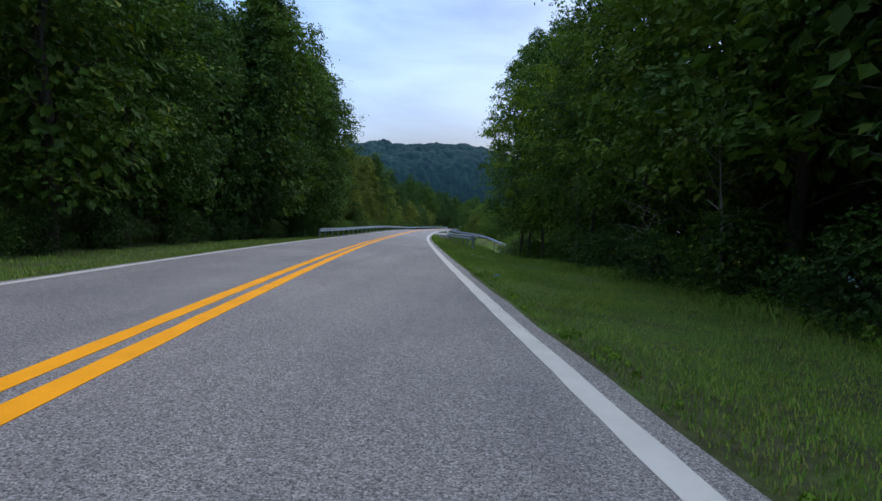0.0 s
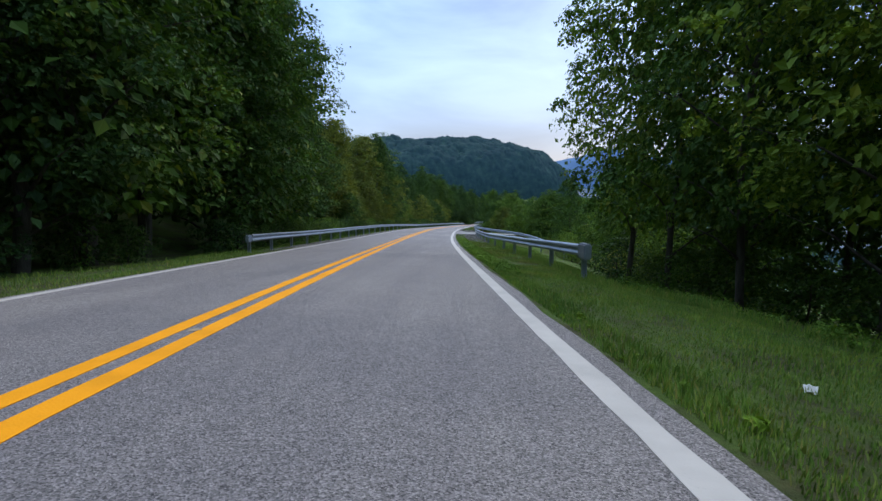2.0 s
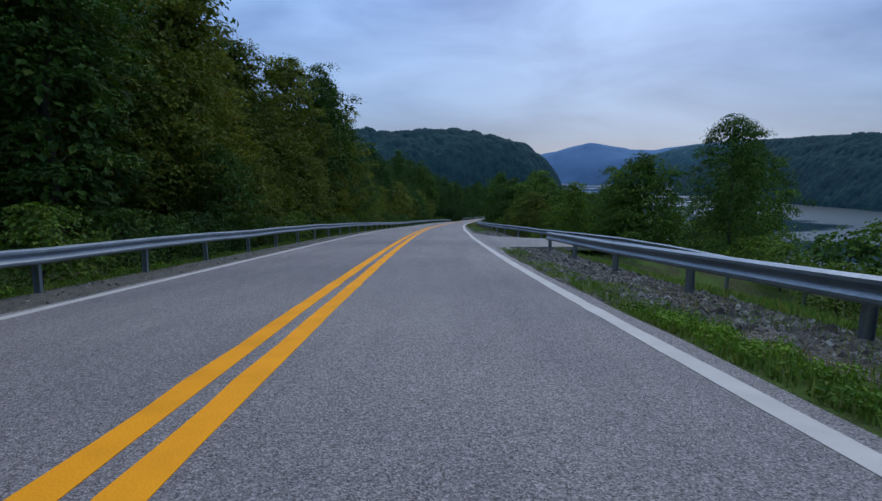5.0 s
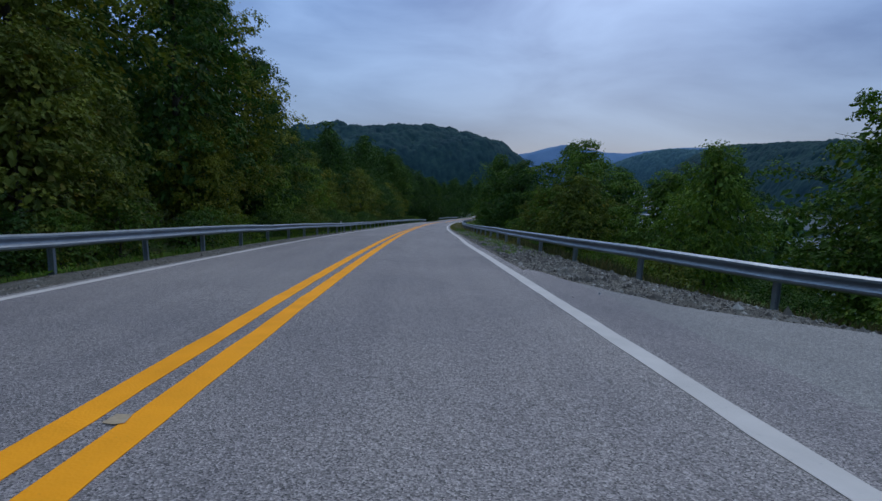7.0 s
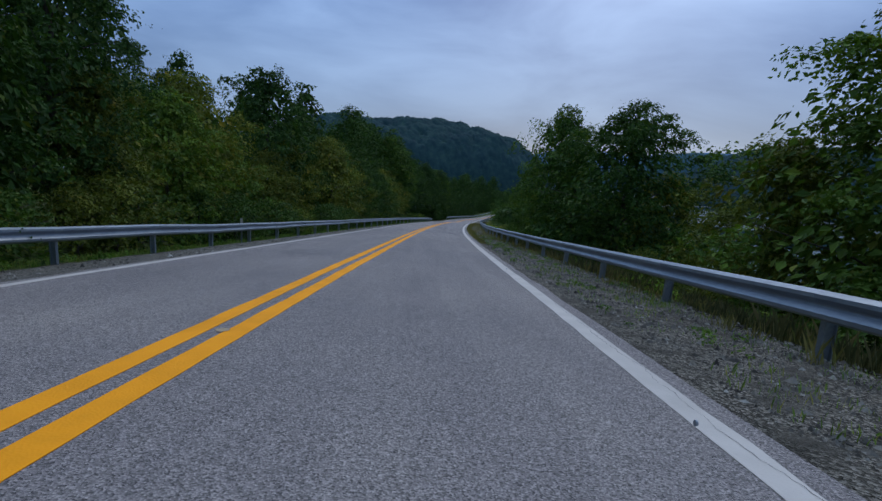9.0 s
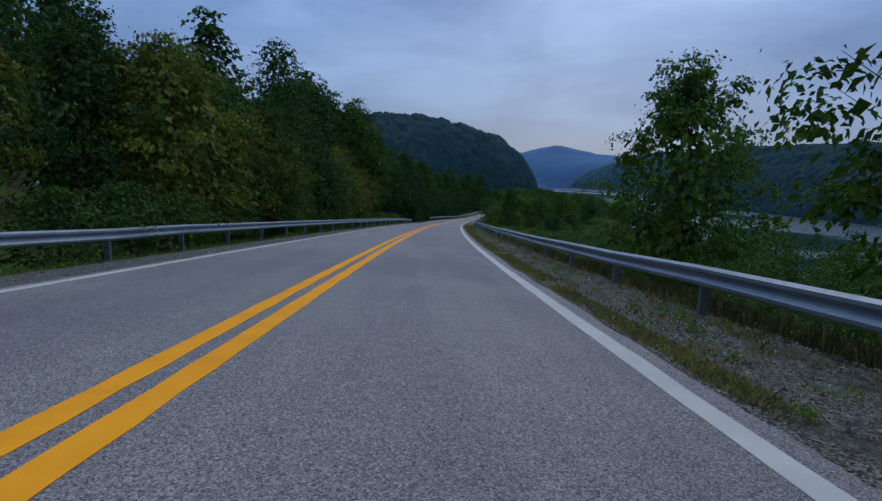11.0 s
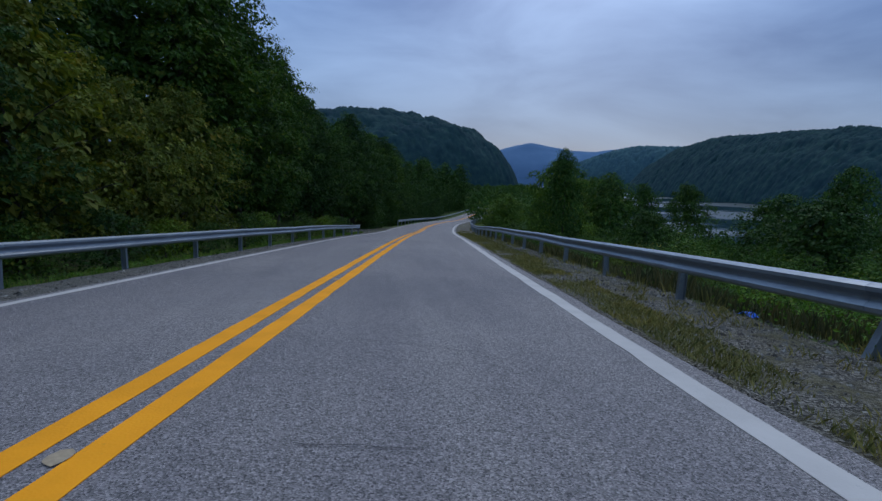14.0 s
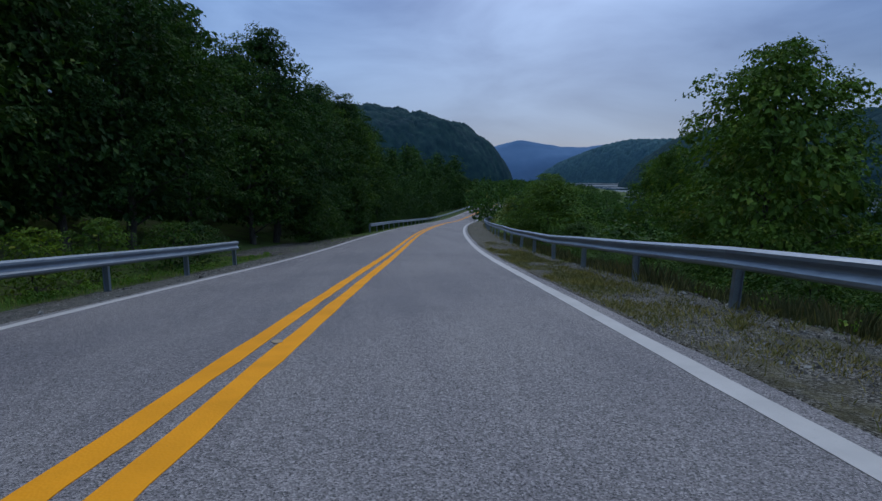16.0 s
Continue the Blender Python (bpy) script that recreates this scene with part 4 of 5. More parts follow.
for s in np.arange(150, 330, 3.4):
    for u in (15.0, 21.0, 27.0, 33.0, 39.0):
        ss, uu = s + rng.normal(0, 1.2), u + rng.normal(0, 1.6)
        if rng.random() < 0.15:
            continue
        top = float(road_at(ss, uu)[2]) + (0.5 if u < 30 else -0.6) + (0.7 if 156 < ss < 192 and u < 30 else 0) + rng.normal(0, 0.45)
        (near_scrub if s < 222 else scrub).plant(ss, uu, rng.uniform(0.9, 1.5), max((top - spot(ss, uu).z) / 4.1, 0.25))
for s in np.arange(300, 640, 8.0):
    for u in (10.0, 18.0, 27.0, 38.0, 52.0, 70.0, 95.0):
        scrub.plant(s + rng.normal(0, 2), u + rng.normal(0, 3), rng.uniform(1.6, 2.6), rng.uniform(1.3, 2.1))
for s in np.arange(-12, 300, 8.5):
    for u in np.arange(44, 112, 9.0):
        scrub.plant(s + rng.normal(0, 2.5), u + rng.normal(0, 2.5), rng.uniform(1.9, 2.8), rng.uniform(0.9, 1.4))
for s in np.concatenate([np.arange(-12, 112, 8.5), np.arange(212, 300, 8.5)]):
    for u in np.arange(-100, -27, 9.0):
        scrub.plant(s + rng.normal(0, 2.5), u + rng.normal(0, 2.5), rng.uniform(2.0, 2.8), rng.uniform(1.6, 2.4))
for s in np.arange(146, 236, 1.5):
    for u in (8.3, 10.0, 12.0):
        ss, uu = s + rng.normal(0, 0.6), u + rng.normal(0, 0.5)
        top = float(road_at(ss, uu)[2]) + (0.15 if u < 9 else 0.42) + rng.normal(0, 0.22)
        near_scrub.plant(ss, uu, rng.uniform(0.4, 0.75), max((top - spot(ss, uu).z) / 4.1, 0.12))
for s in np.arange(400, 640, 5.5):
    for u in (-34.0, -28.0, -22.0, -16.0, -11.0):
        scrub.plant(s + rng.normal(0, 1.8), u + rng.normal(0, 1.8), rng.uniform(1.4, 2.2), rng.uniform(1.3, 2.2))
near_scrub.done("scrub", LEAF_GREEN, "tangled green scrub on the slope behind the guardrail", "scrub")
scrub.done("scrub", LEAF_GREEN, "green scrub and young trees on the slope above the lake", "scrub")

# the first of each kind stands in the woods behind the start
for i, ob in enumerate(BIG + MID + BUSH + OPEN + LARGE):
    ob.matrix_basis = pose(*spot(-14 - 3.0 * i, -14 - (i % 3) * 4, -0.1), 0, 0, 40 * i)


# ---- dead wood at the edge of the woods ----
def dead_tree(seed, height, lean, label):
    r = np.random.default_rng(seed)
    root = new("dead_tree")
    pts = np.stack([np.linspace(0, lean, 6), r.normal(0, 0.16, 6), np.linspace(-0.2, height, 6)], 1)
    v, f = limb(r, pts, 0.045, 0.010, 7)
    child("trunk", mesh_np("trunk", v, f, BARK_PALE, True), root)
    for k in range(13):
        z = height * (0.35 + 0.6 * k / 13)
        p0 = np.array([lean * z / height, 0, z])
        d = r.normal(0, 1, 3) * (1, 1, 0.3)
        d[2] = abs(d[2]) + 0.1
        d *= 1.3 / np.linalg.norm(d)
        v, f = limb(r, [p0, p0 + d * 0.6 + (0, 0, 0.05), p0 + d * 1.1 + r.normal(0, 0.2, 3)], 0.018, 0.004, 5)
        child("branch", mesh_np("branch", v, f, BARK_PALE, True), root)
    return tagged(root, label, "dead tree", "dead trees")


def delineator(s, u):
    """A slim roadside marker post with a small reflector plate."""
    root = new("delineator_post")
    bm = bmesh.new()
    bmesh.ops.create_cube(bm, size=1.0, matrix=Matrix.Translation((0, 0, 0.42)) @ Matrix.Diagonal((0.06, 0.02, 1.24, 1)))
    part("post", bm, STEEL, root)
    bm = bmesh.new()
    bmesh.ops.create_cube(bm, size=1.0, matrix=Matrix.Translation((0, -0.016, 0.93)) @ Matrix.Diagonal((0.10, 0.008, 0.19, 1)))
    bmesh.ops.bevel(bm, geom=bm.edges[:], offset=0.003, segments=1, affect="EDGES")
    part("reflector", bm, PAINT_WHITE, root, "pale reflector plate")
    root.matrix_basis = pose(*spot(s, u), 0, 0, heading(s))
    return tagged(root, "slim grey marker post with reflector behind a guardrail", "marker post")


delineator(129.3, -6.5)

for k, (s, u, h, lean) in enumerate(((12, 9.8, 4.6, -0.4), (17.5, 10.4, 2.6, 0.2), (26, 10.6, 6.0, 0.7), (8.5, 10.2, 6.5, -1.6), (143, 9.2, 5.6, 0.5))):
    ob = dead_tree(200 + k, h, lean, "bare pale dead tree leaning out of the woods")
    ob.matrix_basis = pose(*spot(s, u), 0, 0, 50 * k)


# ---- grass, weeds, gravel ----
def blades(name, n, s0, s1, u0, u1, height, material, label, seed, width=0.0055, clump=0.0, gate=None, flop=0.45, lift=-0.01):
    """Many grass blades, each a bent two-piece leaf, on a stretch of verge."""
    r = np.random.default_rng(seed)
    s, u = r.uniform(s0, s1, n), r.uniform(0, 1, n)
    ua = np.interp(s, *u0) if isinstance(u0, tuple) else u0
    ub = np.interp(s, *u1) if isinstance(u1, tuple) else u1
    if clump:
        m = max(int(n / clump), 1)
        cs, cu = r.uniform(s0, s1, m), r.uniform(0, 1, m)
        w = r.integers(0, m, n)
        s, u = cs[w] + r.normal(0, 0.10, n), np.clip(cu[w] + r.normal(0, 0.05, n), 0, 1)
        ua = np.interp(s, *u0) if isinstance(u0, tuple) else u0
        ub = np.interp(s, *u1) if isinstance(u1, tuple) else u1
    u = ua + (ub - ua) * u
    if gate is not None:
        keep = gate(s, u, r)
        s, u = s[keep], u[keep]
        n = len(s)
    x, y, _ = road_at(s, u)
    z = ground_z(s, u) + lift
    base = np.stack([x, y, z], 1)
    a = r.uniform(0, 2 * np.pi, n)
    h = height * r.uniform(0.45, 1.25, n) * (0.8 + 0.35 * wave(x, y, 1.3, seed))
    side = np.stack([np.cos(a), np.sin(a), np.zeros(n)], 1)
    lean = np.stack([-np.sin(a), np.cos(a), np.zeros(n)], 1) * (h * r.uniform(0.05, flop, n))[:, None]
    w = (width * r.uniform(0.6, 1.5, n))[:, None]
    up = np.array([0, 0, 1.0])
    mid = base + lean * 0.35 + up * (h * 0.6)[:, None]
    v = np.stack([base - side * w, mid - side * w * 0.7, base + lean + up * h[:, None], mid + side * w * 0.7, base + side * w], 1).reshape(-1, 3)
    i = np.arange(n)[:, None] * 5
    tri = np.concatenate([i + [0, 4, 3], i + [0, 3, 2]], 0)
    return tagged(new(name, mesh_np(name, v, tri, material)), label, "grass", kind="stuff")


def patchy(scale, level, seed):
    return lambda s, u, r: wave(s, u * 1.6, scale, seed) + r.normal(0, 0.18, len(s)) > level


blades("grass", 150000, -3, 36, 3.97, 8.9, 0.075, GRASS, "short green verge grass beside the asphalt", 1)
blades("grass", 9000, -3, 36, 8.3, 9.6, 0.30, GRASS, "taller green grass along the undergrowth", 2)
blades("grass", 50000, 34, 66, 3.98, 6.4, 0.09, GRASS, "green verge grass below a guardrail", 3, gate=patchy(1.5, -0.25, 1.0))
blades("grass", 14000, 20, 64, 3.96, 4.5, 0.13, GRASS, "thick green grass creeping over the asphalt edge", 4)
blades("grass", 26000, 34, 78, 6.2, 11.5, 0.22, GRASS, "tall green grass behind a guardrail", 5)
blades("grass", 12000, -3, 46, -4.9, -3.95, 0.10, GRASS, "thin strip of grass beside the road", 6)
blades("grass", 9000, -3, 46, -7.8, -4.8, 0.16, GRASS, "thin grass below the trees", 7)
blades("grass", 40000, 43, 236, -8.4, -6.2, 0.20, GRASS, "green grass behind a guardrail", 8)
blades("grass", 70000, 82, 250, ([82, 84, 87, 90, 94, 98, 105, 330], [11.8, 11.2, 9.5, 8.1, 7.0, 6.5, 6.2, 6.0]), ([82, 84, 87, 90, 94, 98, 105, 330], [14, 14, 12.5, 11, 10, 9.4, 9, 8.8]), 0.42, GRASS_BROWN, "tall brownish grass behind a guardrail", 9)
blades("grass", 10000, 104, 330, 5.6, 7.0, 0.28, GRASS_DRY, "dry brown grass below a guardrail", 10, clump=14)
blades("grass", 110000, 134, 235, 3.93, ([134, 150, 180, 200, 235], [4.25, 4.4, 4.5, 5.2, 5.5]), 0.08, GRASS_DRY, "dry yellowish grass along the asphalt edge", 11, width=0.004, gate=patchy(1.1, -0.3, 2.0), flop=1.1, lift=0.02)
blades("grass", 12000, 140, 240, 4.1, 6.0, 0.12, GRASS_DRY, "patchy dry grass on a gravel shoulder", 12, width=0.004, clump=30, flop=1.0, lift=0.02)
blades("grass", 8000, 98, 150, 4.2, 6.2, 0.13, GRASS, "green tufts on a gravel shoulder", 13, width=0.004, clump=18)
blades("grass", 3000, 235, 300, -7.4, -4.0, 0.14, GRASS, "roadside grass near a side track", 14)
blades("grass", 6000, 60, 76.5, 3.9, 4.7, 0.13, GRASS, "green tufts on a gravel patch", 15, clump=24)

blades("grass", 34000, 34, 67, 4.7, 7.6, 0.085, GRASS_DRY, "brownish mown grass below a guardrail", 16, gate=patchy(1.1, -0.1, 3.0))


def weeds(n, s0, s1, u0, u1, size, leaf, label, seed, per=34):
    """Low leafy weeds in small mounds."""
    r = np.random.default_rng(seed)
    s, u = r.uniform(s0, s1, n), u0 + (u1 - u0) * r.random(n) ** 1.3
    rad = size * r.uniform(0.5, 1.4, n)
    x, y, _ = road_at(s, u)
    v, q = leaves_np(r, np.stack([x, y, ground_z(s, u) + rad * 0.5], 1), rad, n * per, leaf, 0.1)
    return tagged(new("weeds", mesh_np("weeds", v, q, WEED)), label, "weeds", kind="stuff")


weeds(640, 34, 63, 4.0, 4.6, 0.10, 0.042, "bright green leafy weeds along the asphalt edge", 1)
weeds(120, -2, 34, 4.0, 4.35, 0.05, 0.04, "low light green weeds along the asphalt edge", 2)
weeds(110, 98, 150, 4.1, 6.0, 0.10, 0.04, "green weeds growing in the gravel", 3)
weeds(300, 44, 236, -6.9, -6.2, 0.13, 0.075, "green weeds behind a guardrail", 4)
weeds(240, 107, 330, 6.3, 9.0, 0.20, 0.06, "tall green weeds behind a guardrail", 5)
weeds(340, 156, 188, 6.4, 8.6, 0.42, 0.06, "yellowish green weeds crowding behind a guardrail", 7, 60)
weeds(320, -2, 44, 8.6, 10.2, 0.22, 0.07, "leafy undergrowth at the edge of the grass verge", 6)


def shoulder(name, s0, s1, u0, u1, label, seed, lift=0.012, material=None):
    """A lumpy bed of gravel that follows the ground beside the road."""
    ss = np.arange(s0, s1, 0.4)
    f = np.array([0, 0.012, 0.1, 0.25, 0.4, 0.55, 0.7, 0.85, 0.95, 1.0])
    k = len(f)
    ua = np.interp(ss, *u0) if isinstance(u0, tuple) else np.full(len(ss), u0)
    ub = np.interp(ss, *u1) if isinstance(u1, tuple) else np.full(len(ss), u1)
    a = np.repeat(ss[:, None], k, 1)
    b = ua[:, None] + (ub - ua)[:, None] * f
    b = b + 0.10 * wave(a, b * 0 + 1, 0.9, seed) * np.clip(f * 2 - 1, 0, 1)
    x, y, _ = road_at(a, b)
    edge = np.minimum(f, 1 - f)
    z = ground_z(a, b) + lift + 0.02 * wave(x, y, 0.25, seed) + np.where(edge < 0.005, -0.05, 0.012)
    ids = np.arange(a.size).reshape(a.shape)
    q = np.stack([ids[:-1, :-1], ids[:-1, 1:], ids[1:, 1:], ids[1:, :-1]], -1).reshape(-1, 4)
    return tagged(new(name, mesh_np(name, np.stack([x, y, z], -1).reshape(-1, 3), q, material or GRAVEL, True)), label, "gravel", kind="structure")


shoulder("shoulder", 139.6, 330, 3.84, 6.1, "gravel shoulder matted with dry grass beside the road", 1, material=GRAVEL_GRASSY)
shoulder("shoulder", 82.2, 140, ([82.2, 83, 84.2, 85.6, 87.8, 92.5, 330], [10.0, 8.9, 8.3, 6.9, 5.0, 3.8, 3.8]), ([82.2, 84, 87, 90, 94, 98, 105, 330], [11.4, 11.0, 9.2, 7.8, 6.9, 6.4, 6.1, 6.1]), "loose grey gravel shoulder beside the road", 1)
shoulder("shoulder", 58, 78.4, ([58, 64, 73, 75.5, 77.3, 78.4], [5.2, 3.82, 3.84, 4.2, 4.4, 5.6]), ([58, 74, 77, 78.4], [6.3, 6.6, 7.6, 7.0]), "gravel and broken stone before a pull-off", 2)
shoulder("shoulder", 43, 237, ([43, 46, 60, 200, 237], [-4.6, -5.7, -6.2, -6.2, -5.9]), -3.84, "pale gravel shoulder below a guardrail", 3, material=GRAVEL_PALE)
shoulder("shoulder", 236, 252, -9.0, -3.84, "gravel side track leaving the road", 4)

OCTA = np.array([(1, 0, 0), (-1, 0, 0), (0, 1, 0), (0, -1, 0), (0, 0, 1), (0, 0, -1)], float)
OCTA_F = np.array([(0, 2, 4), (2, 1, 4), (1, 3, 4), (3, 0, 4), (2, 0, 5), (1, 2, 5), (3, 1, 5), (0, 3, 5)])


def stones(n, s0, s1, u0, u1, size, label, seed):
    r = np.random.default_rng(seed)
    s, f = r.uniform(s0, s1, n), r.uniform(0, 1, n)
    ua = np.interp(s, *u0) if isinstance(u0, tuple) else u0
    ub = np.interp(s, *u1) if isinstance(u1, tuple) else u1
    u = ua + (ub - ua) * f
    x, y, _ = road_at(s, u)
    z = ground_z(s, u) + 0.018
    sc = size * r.lognormal(0, 0.45, n)
    v = OCTA[None] * (1 + r.normal(0, 0.22, (n, 6, 1))) * (sc[:, None] * np.stack([r.uniform(0.8, 1.5, n), r.uniform(0.6, 1.1, n), r.uniform(0.5, 1.0, n)], 1))[:, None]
    a = r.uniform(0, 2 * np.pi, n)
    c, d = np.cos(a)[:, None], np.sin(a)[:, None]
    v = np.stack([v[..., 0] * c - v[..., 1] * d, v[..., 0] * d + v[..., 1] * c, v[..., 2]], -1) + np.stack([x, y, z], 1)[:, None]
    q = (OCTA_F[None] + (np.arange(n) * 6)[:, None, None]).reshape(-1, 3)
    return tagged(new("gravel_stones", mesh_np("gravel_stones", v.reshape(-1, 3), q, STONE)), label, "gravel", kind="stuff")


stones(30000, 100, 142, 4.05, 6.3, 0.016, "loose broken grey stones on a road shoulder", 1)
stones(42000, 140, 228, 4.4, 6.2, 0.015, "loose pale stones on a grassy road shoulder", 7)
stones(15000, 60, 78.3, ([60, 65, 73, 76, 77.5, 78.3], [5.2, 4.0, 4.0, 4.35, 4.6, 5.8]), ([60, 74, 77, 78.3], [6.3, 6.5, 7.4, 6.9]), 0.026, "broken slate-like stones beside a pull-off", 2)
stones(14000, 44, 237, -6.0, -3.95, 0.018, "small pale stones below a guardrail", 3)
stones(12000, 82.5, 105, ([82.5, 84.2, 85.6, 87.8, 92.5], [9.1, 8.5, 7.1, 5.2, 4.0]), ([82.5, 87, 90, 94, 98, 105], [11.2, 9.0, 7.6, 6.8, 6.3, 6.0]), 0.024, "loose stones at a pull-off's edge", 4)
stones(1500, 236, 252, -8.8, -4.0, 0.022, "loose stones on a side track", 5)


# ---- goldenrod, small flowers and litter ----
def plain(name, color, rough=0.6):
    m = Mat(name, rough)
    m.color(m.mix(1.0, m.ramp(m.noise(30.0, 3.0), (0.3, (0.8, 0.8, 0.8)), (0.7, (1.1, 1.1, 1.1))), color, "MULTIPLY"))
    return m.m


YELLOW_FLOWER = plain("goldenrod_yellow", (0.46, 0.34, 0.03))
BLUE_FILM = plain("blue_plastic", (0.02, 0.16, 0.75), 0.3)
PALE_PAPER = plain("pale_paper", (0.6, 0.58, 0.54))
TAR = plain("dark_crack", (0.03, 0.03, 0.032), 0.9)
SCAR = plain("pale_marker_scar", (0.42, 0.31, 0.20), 0.9)


def flowers(n, s0, s1, u0, u1, h, seed):
    r = np.random.default_rng(seed)
    cs, cu = r.uniform(s0, s1, n), r.uniform(u0, u1, n)
    cent = np.stack([*road_at(cs, cu)[:2], ground_z(cs, cu) + h * r.uniform(0.8, 1.2, n)], 1)
    v, q = leaves_np(r, cent, np.full(n, 0.16), n * 30, 0.03)
    return tagged(new("goldenrod_flowers", mesh_np("goldenrod_flowers", v, q, YELLOW_FLOWER)), "small yellow goldenrod flower heads among weeds", "flowers", kind="stuff")


flowers(10, 8, 24, 8.8, 9.6, 0.9, 1)
flowers(26, 50, 62, 9.5, 13.0, 1.0, 2)
flowers(14, 150, 215, 7.6, 9.5, 0.8, 3)
flowers(46, 158, 205, 6.5, 8.4, 0.75, 4)


def crumpled(name, s, u, size, material, label, seed):
    """A crumpled scrap lying on the verge."""
    r = np.random.default_rng(seed)
    n = 6
    g = np.linspace(-0.5, 0.5, n)
    a, b = np.meshgrid(g, g, indexing="ij")
    z = 0.10 * r.random((n, n)) + 0.06 * np.cos(6 * a)
    v = np.stack([a * size[0], b * size[1], z * size[0] * 1.5], -1).reshape(-1, 3)
    ids = np.arange(n * n).reshape(n, n)
    q = np.stack([ids[:-1, :-1], ids[1:, :-1], ids[1:, 1:], ids[:-1, 1:]], -1).reshape(-1, 4)
    lower = v - np.array([0, 0, 0.004])
    ob = new(name, mesh_np(name, np.concatenate([v, lower]), np.concatenate([q, q[:, ::-1] + n * n]), material))
    ob.matrix_basis = pose(*spot(s, u, 0.03), 0, 0, r.uniform(0, 180))
    return tagged(ob, label, "litter", "roadside litter")


crumpled("plastic_wrapper", 13.2, 4.6, (0.13, 0.06), BLUE_FILM, "crumpled blue plastic wrapper on the grass verge", 1)
crumpled("plastic_wrapper", 186.7, 6.2, (0.24, 0.16), BLUE_FILM, "crumpled blue plastic bag beside a guardrail post", 2)
crumpled("paper_scrap", 25.3, 5.4, (0.16, 0.10), PALE_PAPER, "torn pale paper scrap lying in the grass", 3)
crumpled("paper_scrap", 191.5, 4.5, (0.14, 0.10), PALE_PAPER, "dirty pale scrap on the gravel shoulder", 4)


def crack(points, width, seed):
    """A thin open crack in the asphalt, as a dark ragged ribbon."""
    r = np.random.default_rng(seed)
    pts = np.array(points, float)
    d = np.concatenate([[0], np.cumsum(np.hypot(*np.diff(pts, axis=0).T))])
    t = np.arange(0, d[-1], 0.06)
    s, u = np.interp(t, d, pts[:, 0]), np.interp(t, d, pts[:, 1])
    j = np.cumsum(r.normal(0, 0.012, (len(t), 2)), 0)
    j -= np.linspace(0, 1, len(t))[:, None] * j[-1]
    s, u = s + j[:, 0], u + j[:, 1]
    w = width * r.uniform(0.4, 1.3, len(t))
    ds, du = np.gradient(s), np.gradient(u)
    n = np.hypot(ds, du) + 1e-9
    rows = []
    for k in (-1, 1):
        x, y, z = road_at(s - k * du / n * w, u + k * ds / n * w)
        rows.append(np.stack([x, y, z + 0.0075], 1))
    m = len(t)
    i = np.arange(m - 1)
    q = np.stack([i, i + 1, m + i + 1, m + i], 1)
    child("crack", mesh_np("crack", np.concatenate(rows), q, TAR), road, "dark crack in the asphalt")


for k, pts in enumerate((((159.7, 0.3), (159.45, 0.9), (159.2, 1.25), (159.2, 1.6), (159.1, 2.2), (159.0, 2.6)), ((161.3, -2.6), (161.2, -1.6), (160.9, -0.9), (160.8, -0.45)),
                         ((153.1, 0.6), (153.0, 1.2), (152.8, 1.95)), ((84.3, 1.1), (84.3, 1.6)), ((98.1, 0.9), (97.7, 1.8)), ((184.1, 1.0), (183.8, 2.1)), ((174.1, 2.1), (174.1, 2.6)), ((201.15, 0.9), (201.1, 1.35), (201.1, 1.75)), ((181.9, 1.0), (181.9, 1.7)), ((117.9, 0.95), (117.85, 1.6), (117.9, 2.1)),
                         ((5.0, 3.62), (9.0, 3.60), (12.0, 3.66)), ((14.5, 3.63), (17.0, 3.66)), ((109.0, 3.6), (115.0, 3.63)), ((170.0, 3.66), (180.0, 3.64)), ((110.0, -1.9), (109.7, -1.3)))):
    crack(pts, 0.0019 if abs(pts[0][0] - pts[-1][0]) > 2 else 0.0035, 300 + k)
def blot(name, s, u, size, material, label, seed, long=1.0):
    """A thin ragged blot lying on the asphalt."""
    r = np.random.default_rng(seed)
    n = 26
    a = np.linspace(0, 2 * np.pi, n, endpoint=False)
    d = size * r.uniform(0.45, 1.15, n)
    ss, uu = s + d * np.sin(a) * long, u + d * np.cos(a)
    x, y, z = road_at(np.append(ss, s), np.append(uu, u))
    i = np.arange(n)
    child(name, mesh_np(name, np.stack([x, y, z + 0.0105 + 0.0002 * (seed % 7)], 1), np.stack([np.full(n, n), (i + 1) % n, i], 1), material), road, label)


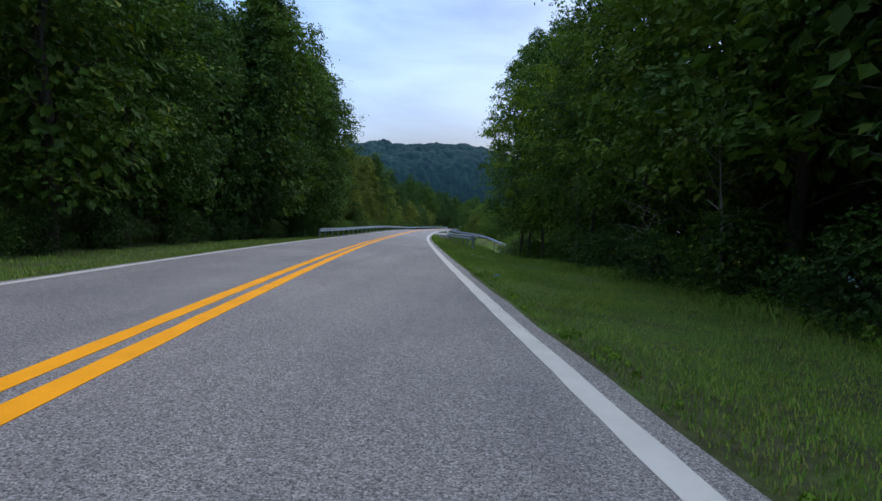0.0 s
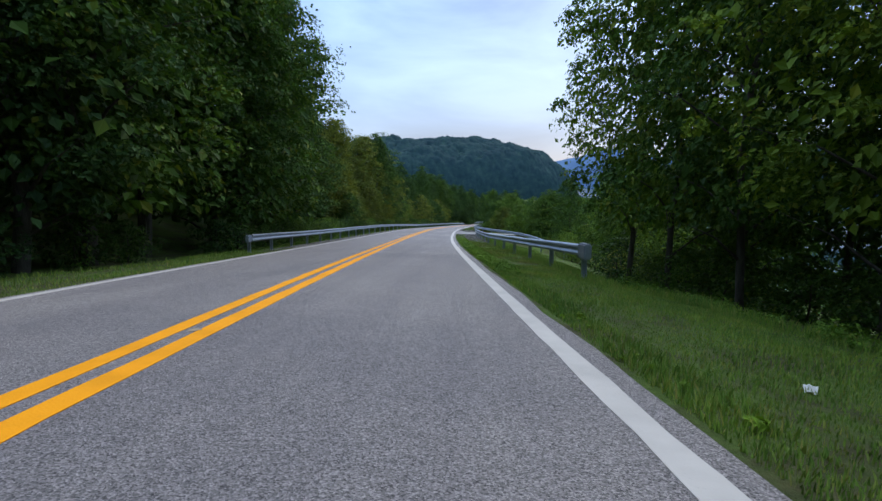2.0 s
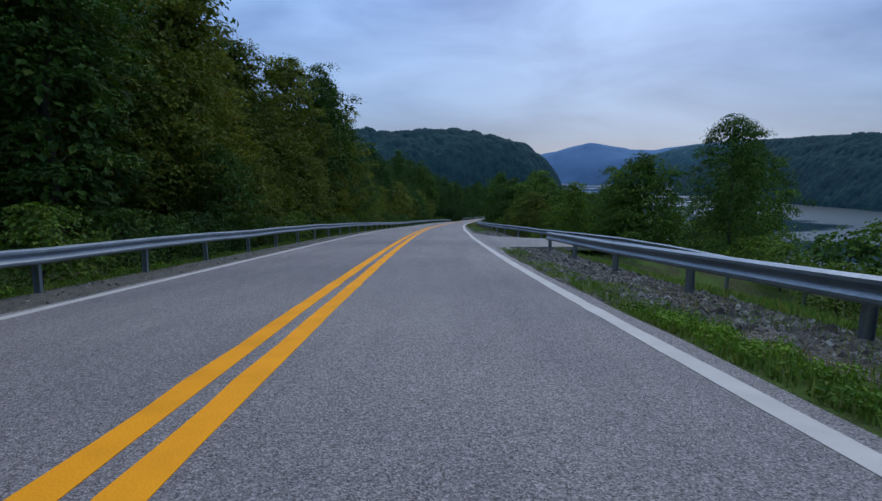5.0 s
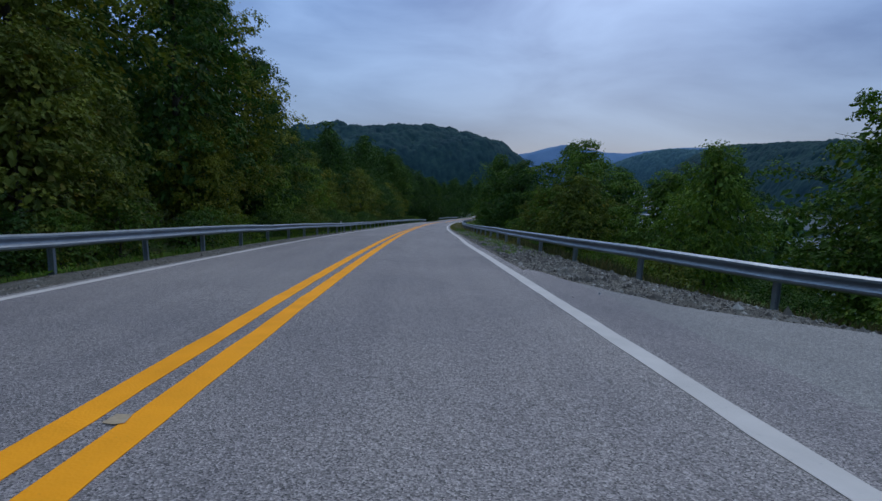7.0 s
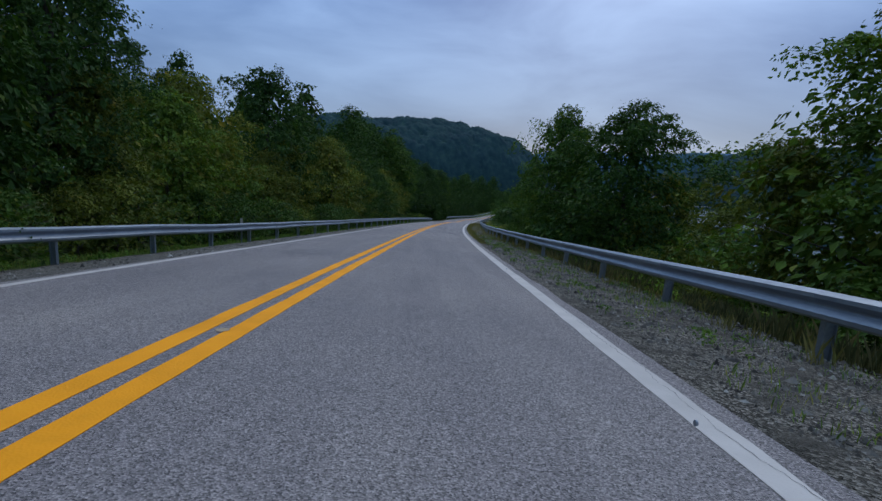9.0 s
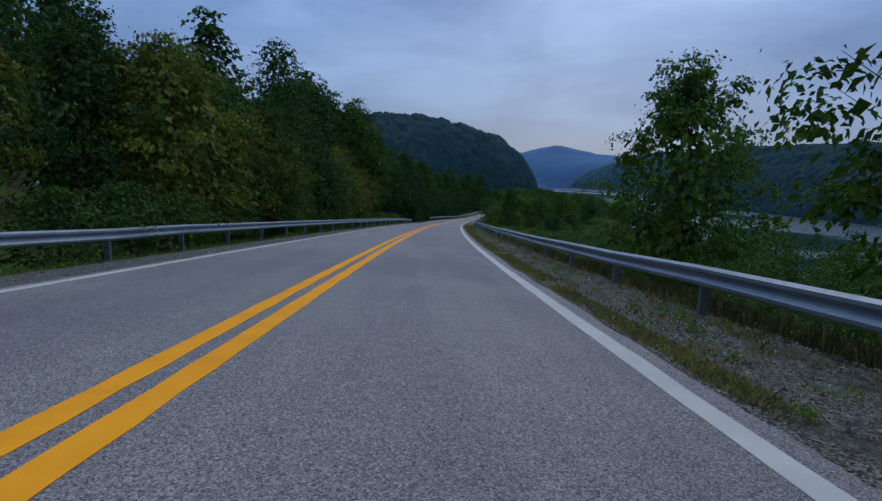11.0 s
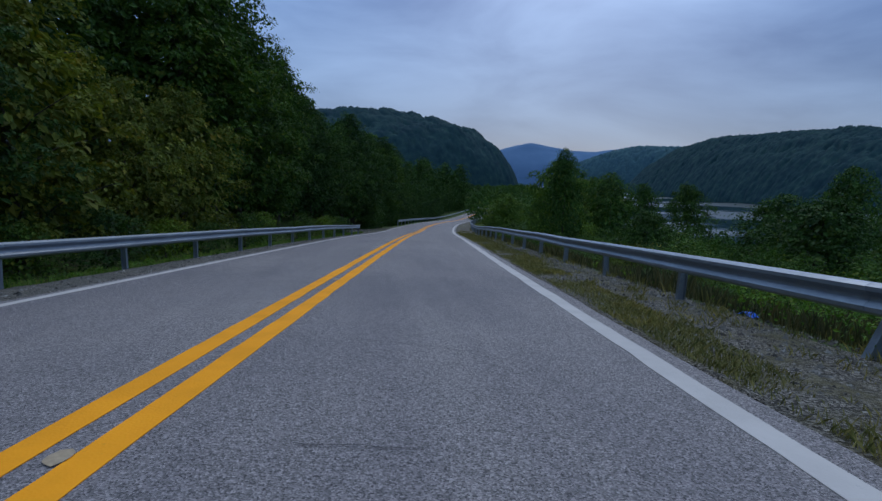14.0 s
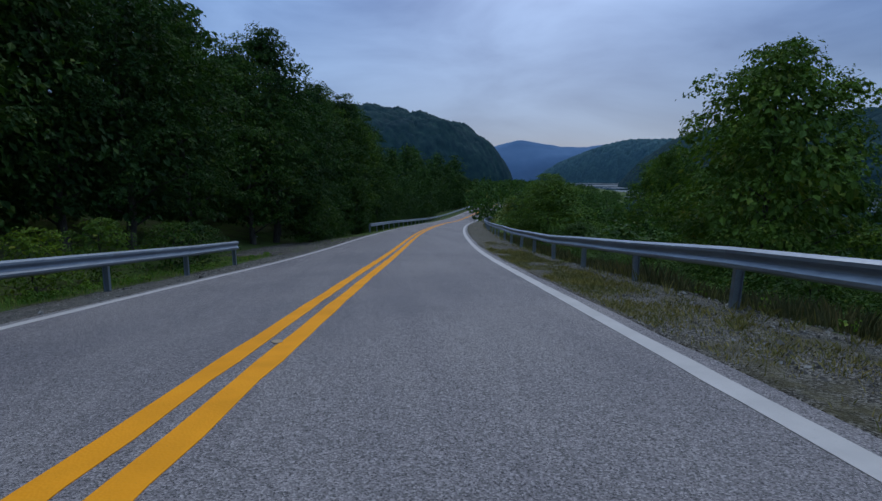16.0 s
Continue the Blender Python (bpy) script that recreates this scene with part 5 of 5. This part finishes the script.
WORN = plain("worn_line_patch", (0.17, 0.165, 0.165), 0.85)
for k, (s, u) in enumerate(((79.1, 3.43), (79.25, 3.5), (81.0, 3.42), (81.1, 3.52))):
    blot("worn_patch", s, u, 0.07, WORN, "worn grey patch in the white line", 540 + k)
STAIN = plain("dark_oily_stain", (0.045, 0.036, 0.036), 0.6)
for k, (s, u, size, long) in enumerate(((202.05, -0.20, 0.10, 1.6), (202.25, -0.05, 0.13, 1.4), (202.6, 0.02, 0.09, 1.5), (202.9, 0.10, 0.06, 1.0), (202.9, 0.58, 0.05, 0.4), (202.95, 0.66, 0.035, 0.5), (201.8, -0.30, 0.05, 2.0), (202.4, 0.14, 0.05, 2.0))):
    blot("stain", s, u, size, STAIN, "dark oily stain on the asphalt", 500 + k, long)
for k, (s, u, size) in enumerate(((200.6, 1.09, 0.045), (200.9, -0.99, 0.03), (199.9, -1.87, 0.03), (210.2, 2.3, 0.03))):
    blot("fleck", s, u, size, PALE_PAPER, "small pale fleck on the asphalt", 520 + k)

for k, s in enumerate((8.4, 14.6, 20.6, 26.3, 33.6, 40.7, 47.6, 76.7, 83.5, 90.4, 97.1, 104.4, 111.7, 119.6, 126.4, 153.6, 160.6, 167.4, 174.4, 181.7, 188.5, 195.4, 209.0, 215.7)):
    bm = bmesh.new()
    bmesh.ops.create_circle(bm, cap_ends=True, segments=9, radius=0.085)
    rr = random.Random(k)
    for v in bm.verts:
        v.co *= rr.uniform(0.7, 1.15)
        v.co.x *= 0.75
    x, y, z = road_at(s, 0.04)
    scar = part("marker_scar", bm, SCAR, road, "pale scar of a lost road marker")
    scar.matrix_local = pose(float(x), float(y), float(z) + 0.0085, math.degrees(math.atan(math.tan(radians(float(np.interp(s, S, GRADE)))))), 0, heading(s))


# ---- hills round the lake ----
hill("hill", (-22.1, 708.3), (182.3, 80.6), 82.6, 12.4, 3000, 4.0, CANOPY_HAZED, "steep wooded hill ahead of the road", 3, None, 1.96, 3.31, (0.06, 0.05), 0.0)
hill("hill", (496, 825), (354.5, 78.7), 82.0, -94.8, 5200, 4.0, CANOPY_HAZED, "long wooded ridge across the lake", 5, None, 1.0, 3.34, (0.04, 0.04), 3.47)
hill("hill", (846, 1668), (395.6, 80), 123.0, -51.5, 2200, 6.0, CANOPY_FAR_HAZED, "low wooded point running into the lake", 6, None, 1.44, 1.85, (0.04, 0.01), -3.02)
hill("mountain", (694, 2247), (501, 197), 149, -9.4, 0, 4.0, HAZE_BLUE, "wooded mountain on the horizon, painted blue with haze", 7, None, 1.84, 1.75, (0.14, 0.04), 3.53)
hill("mountain", (1750, 2750), (1150, 300), 200, -4, 0, 4.0, HAZE_BLUE, "wooded mountain on the horizon, painted blue with haze", 8)
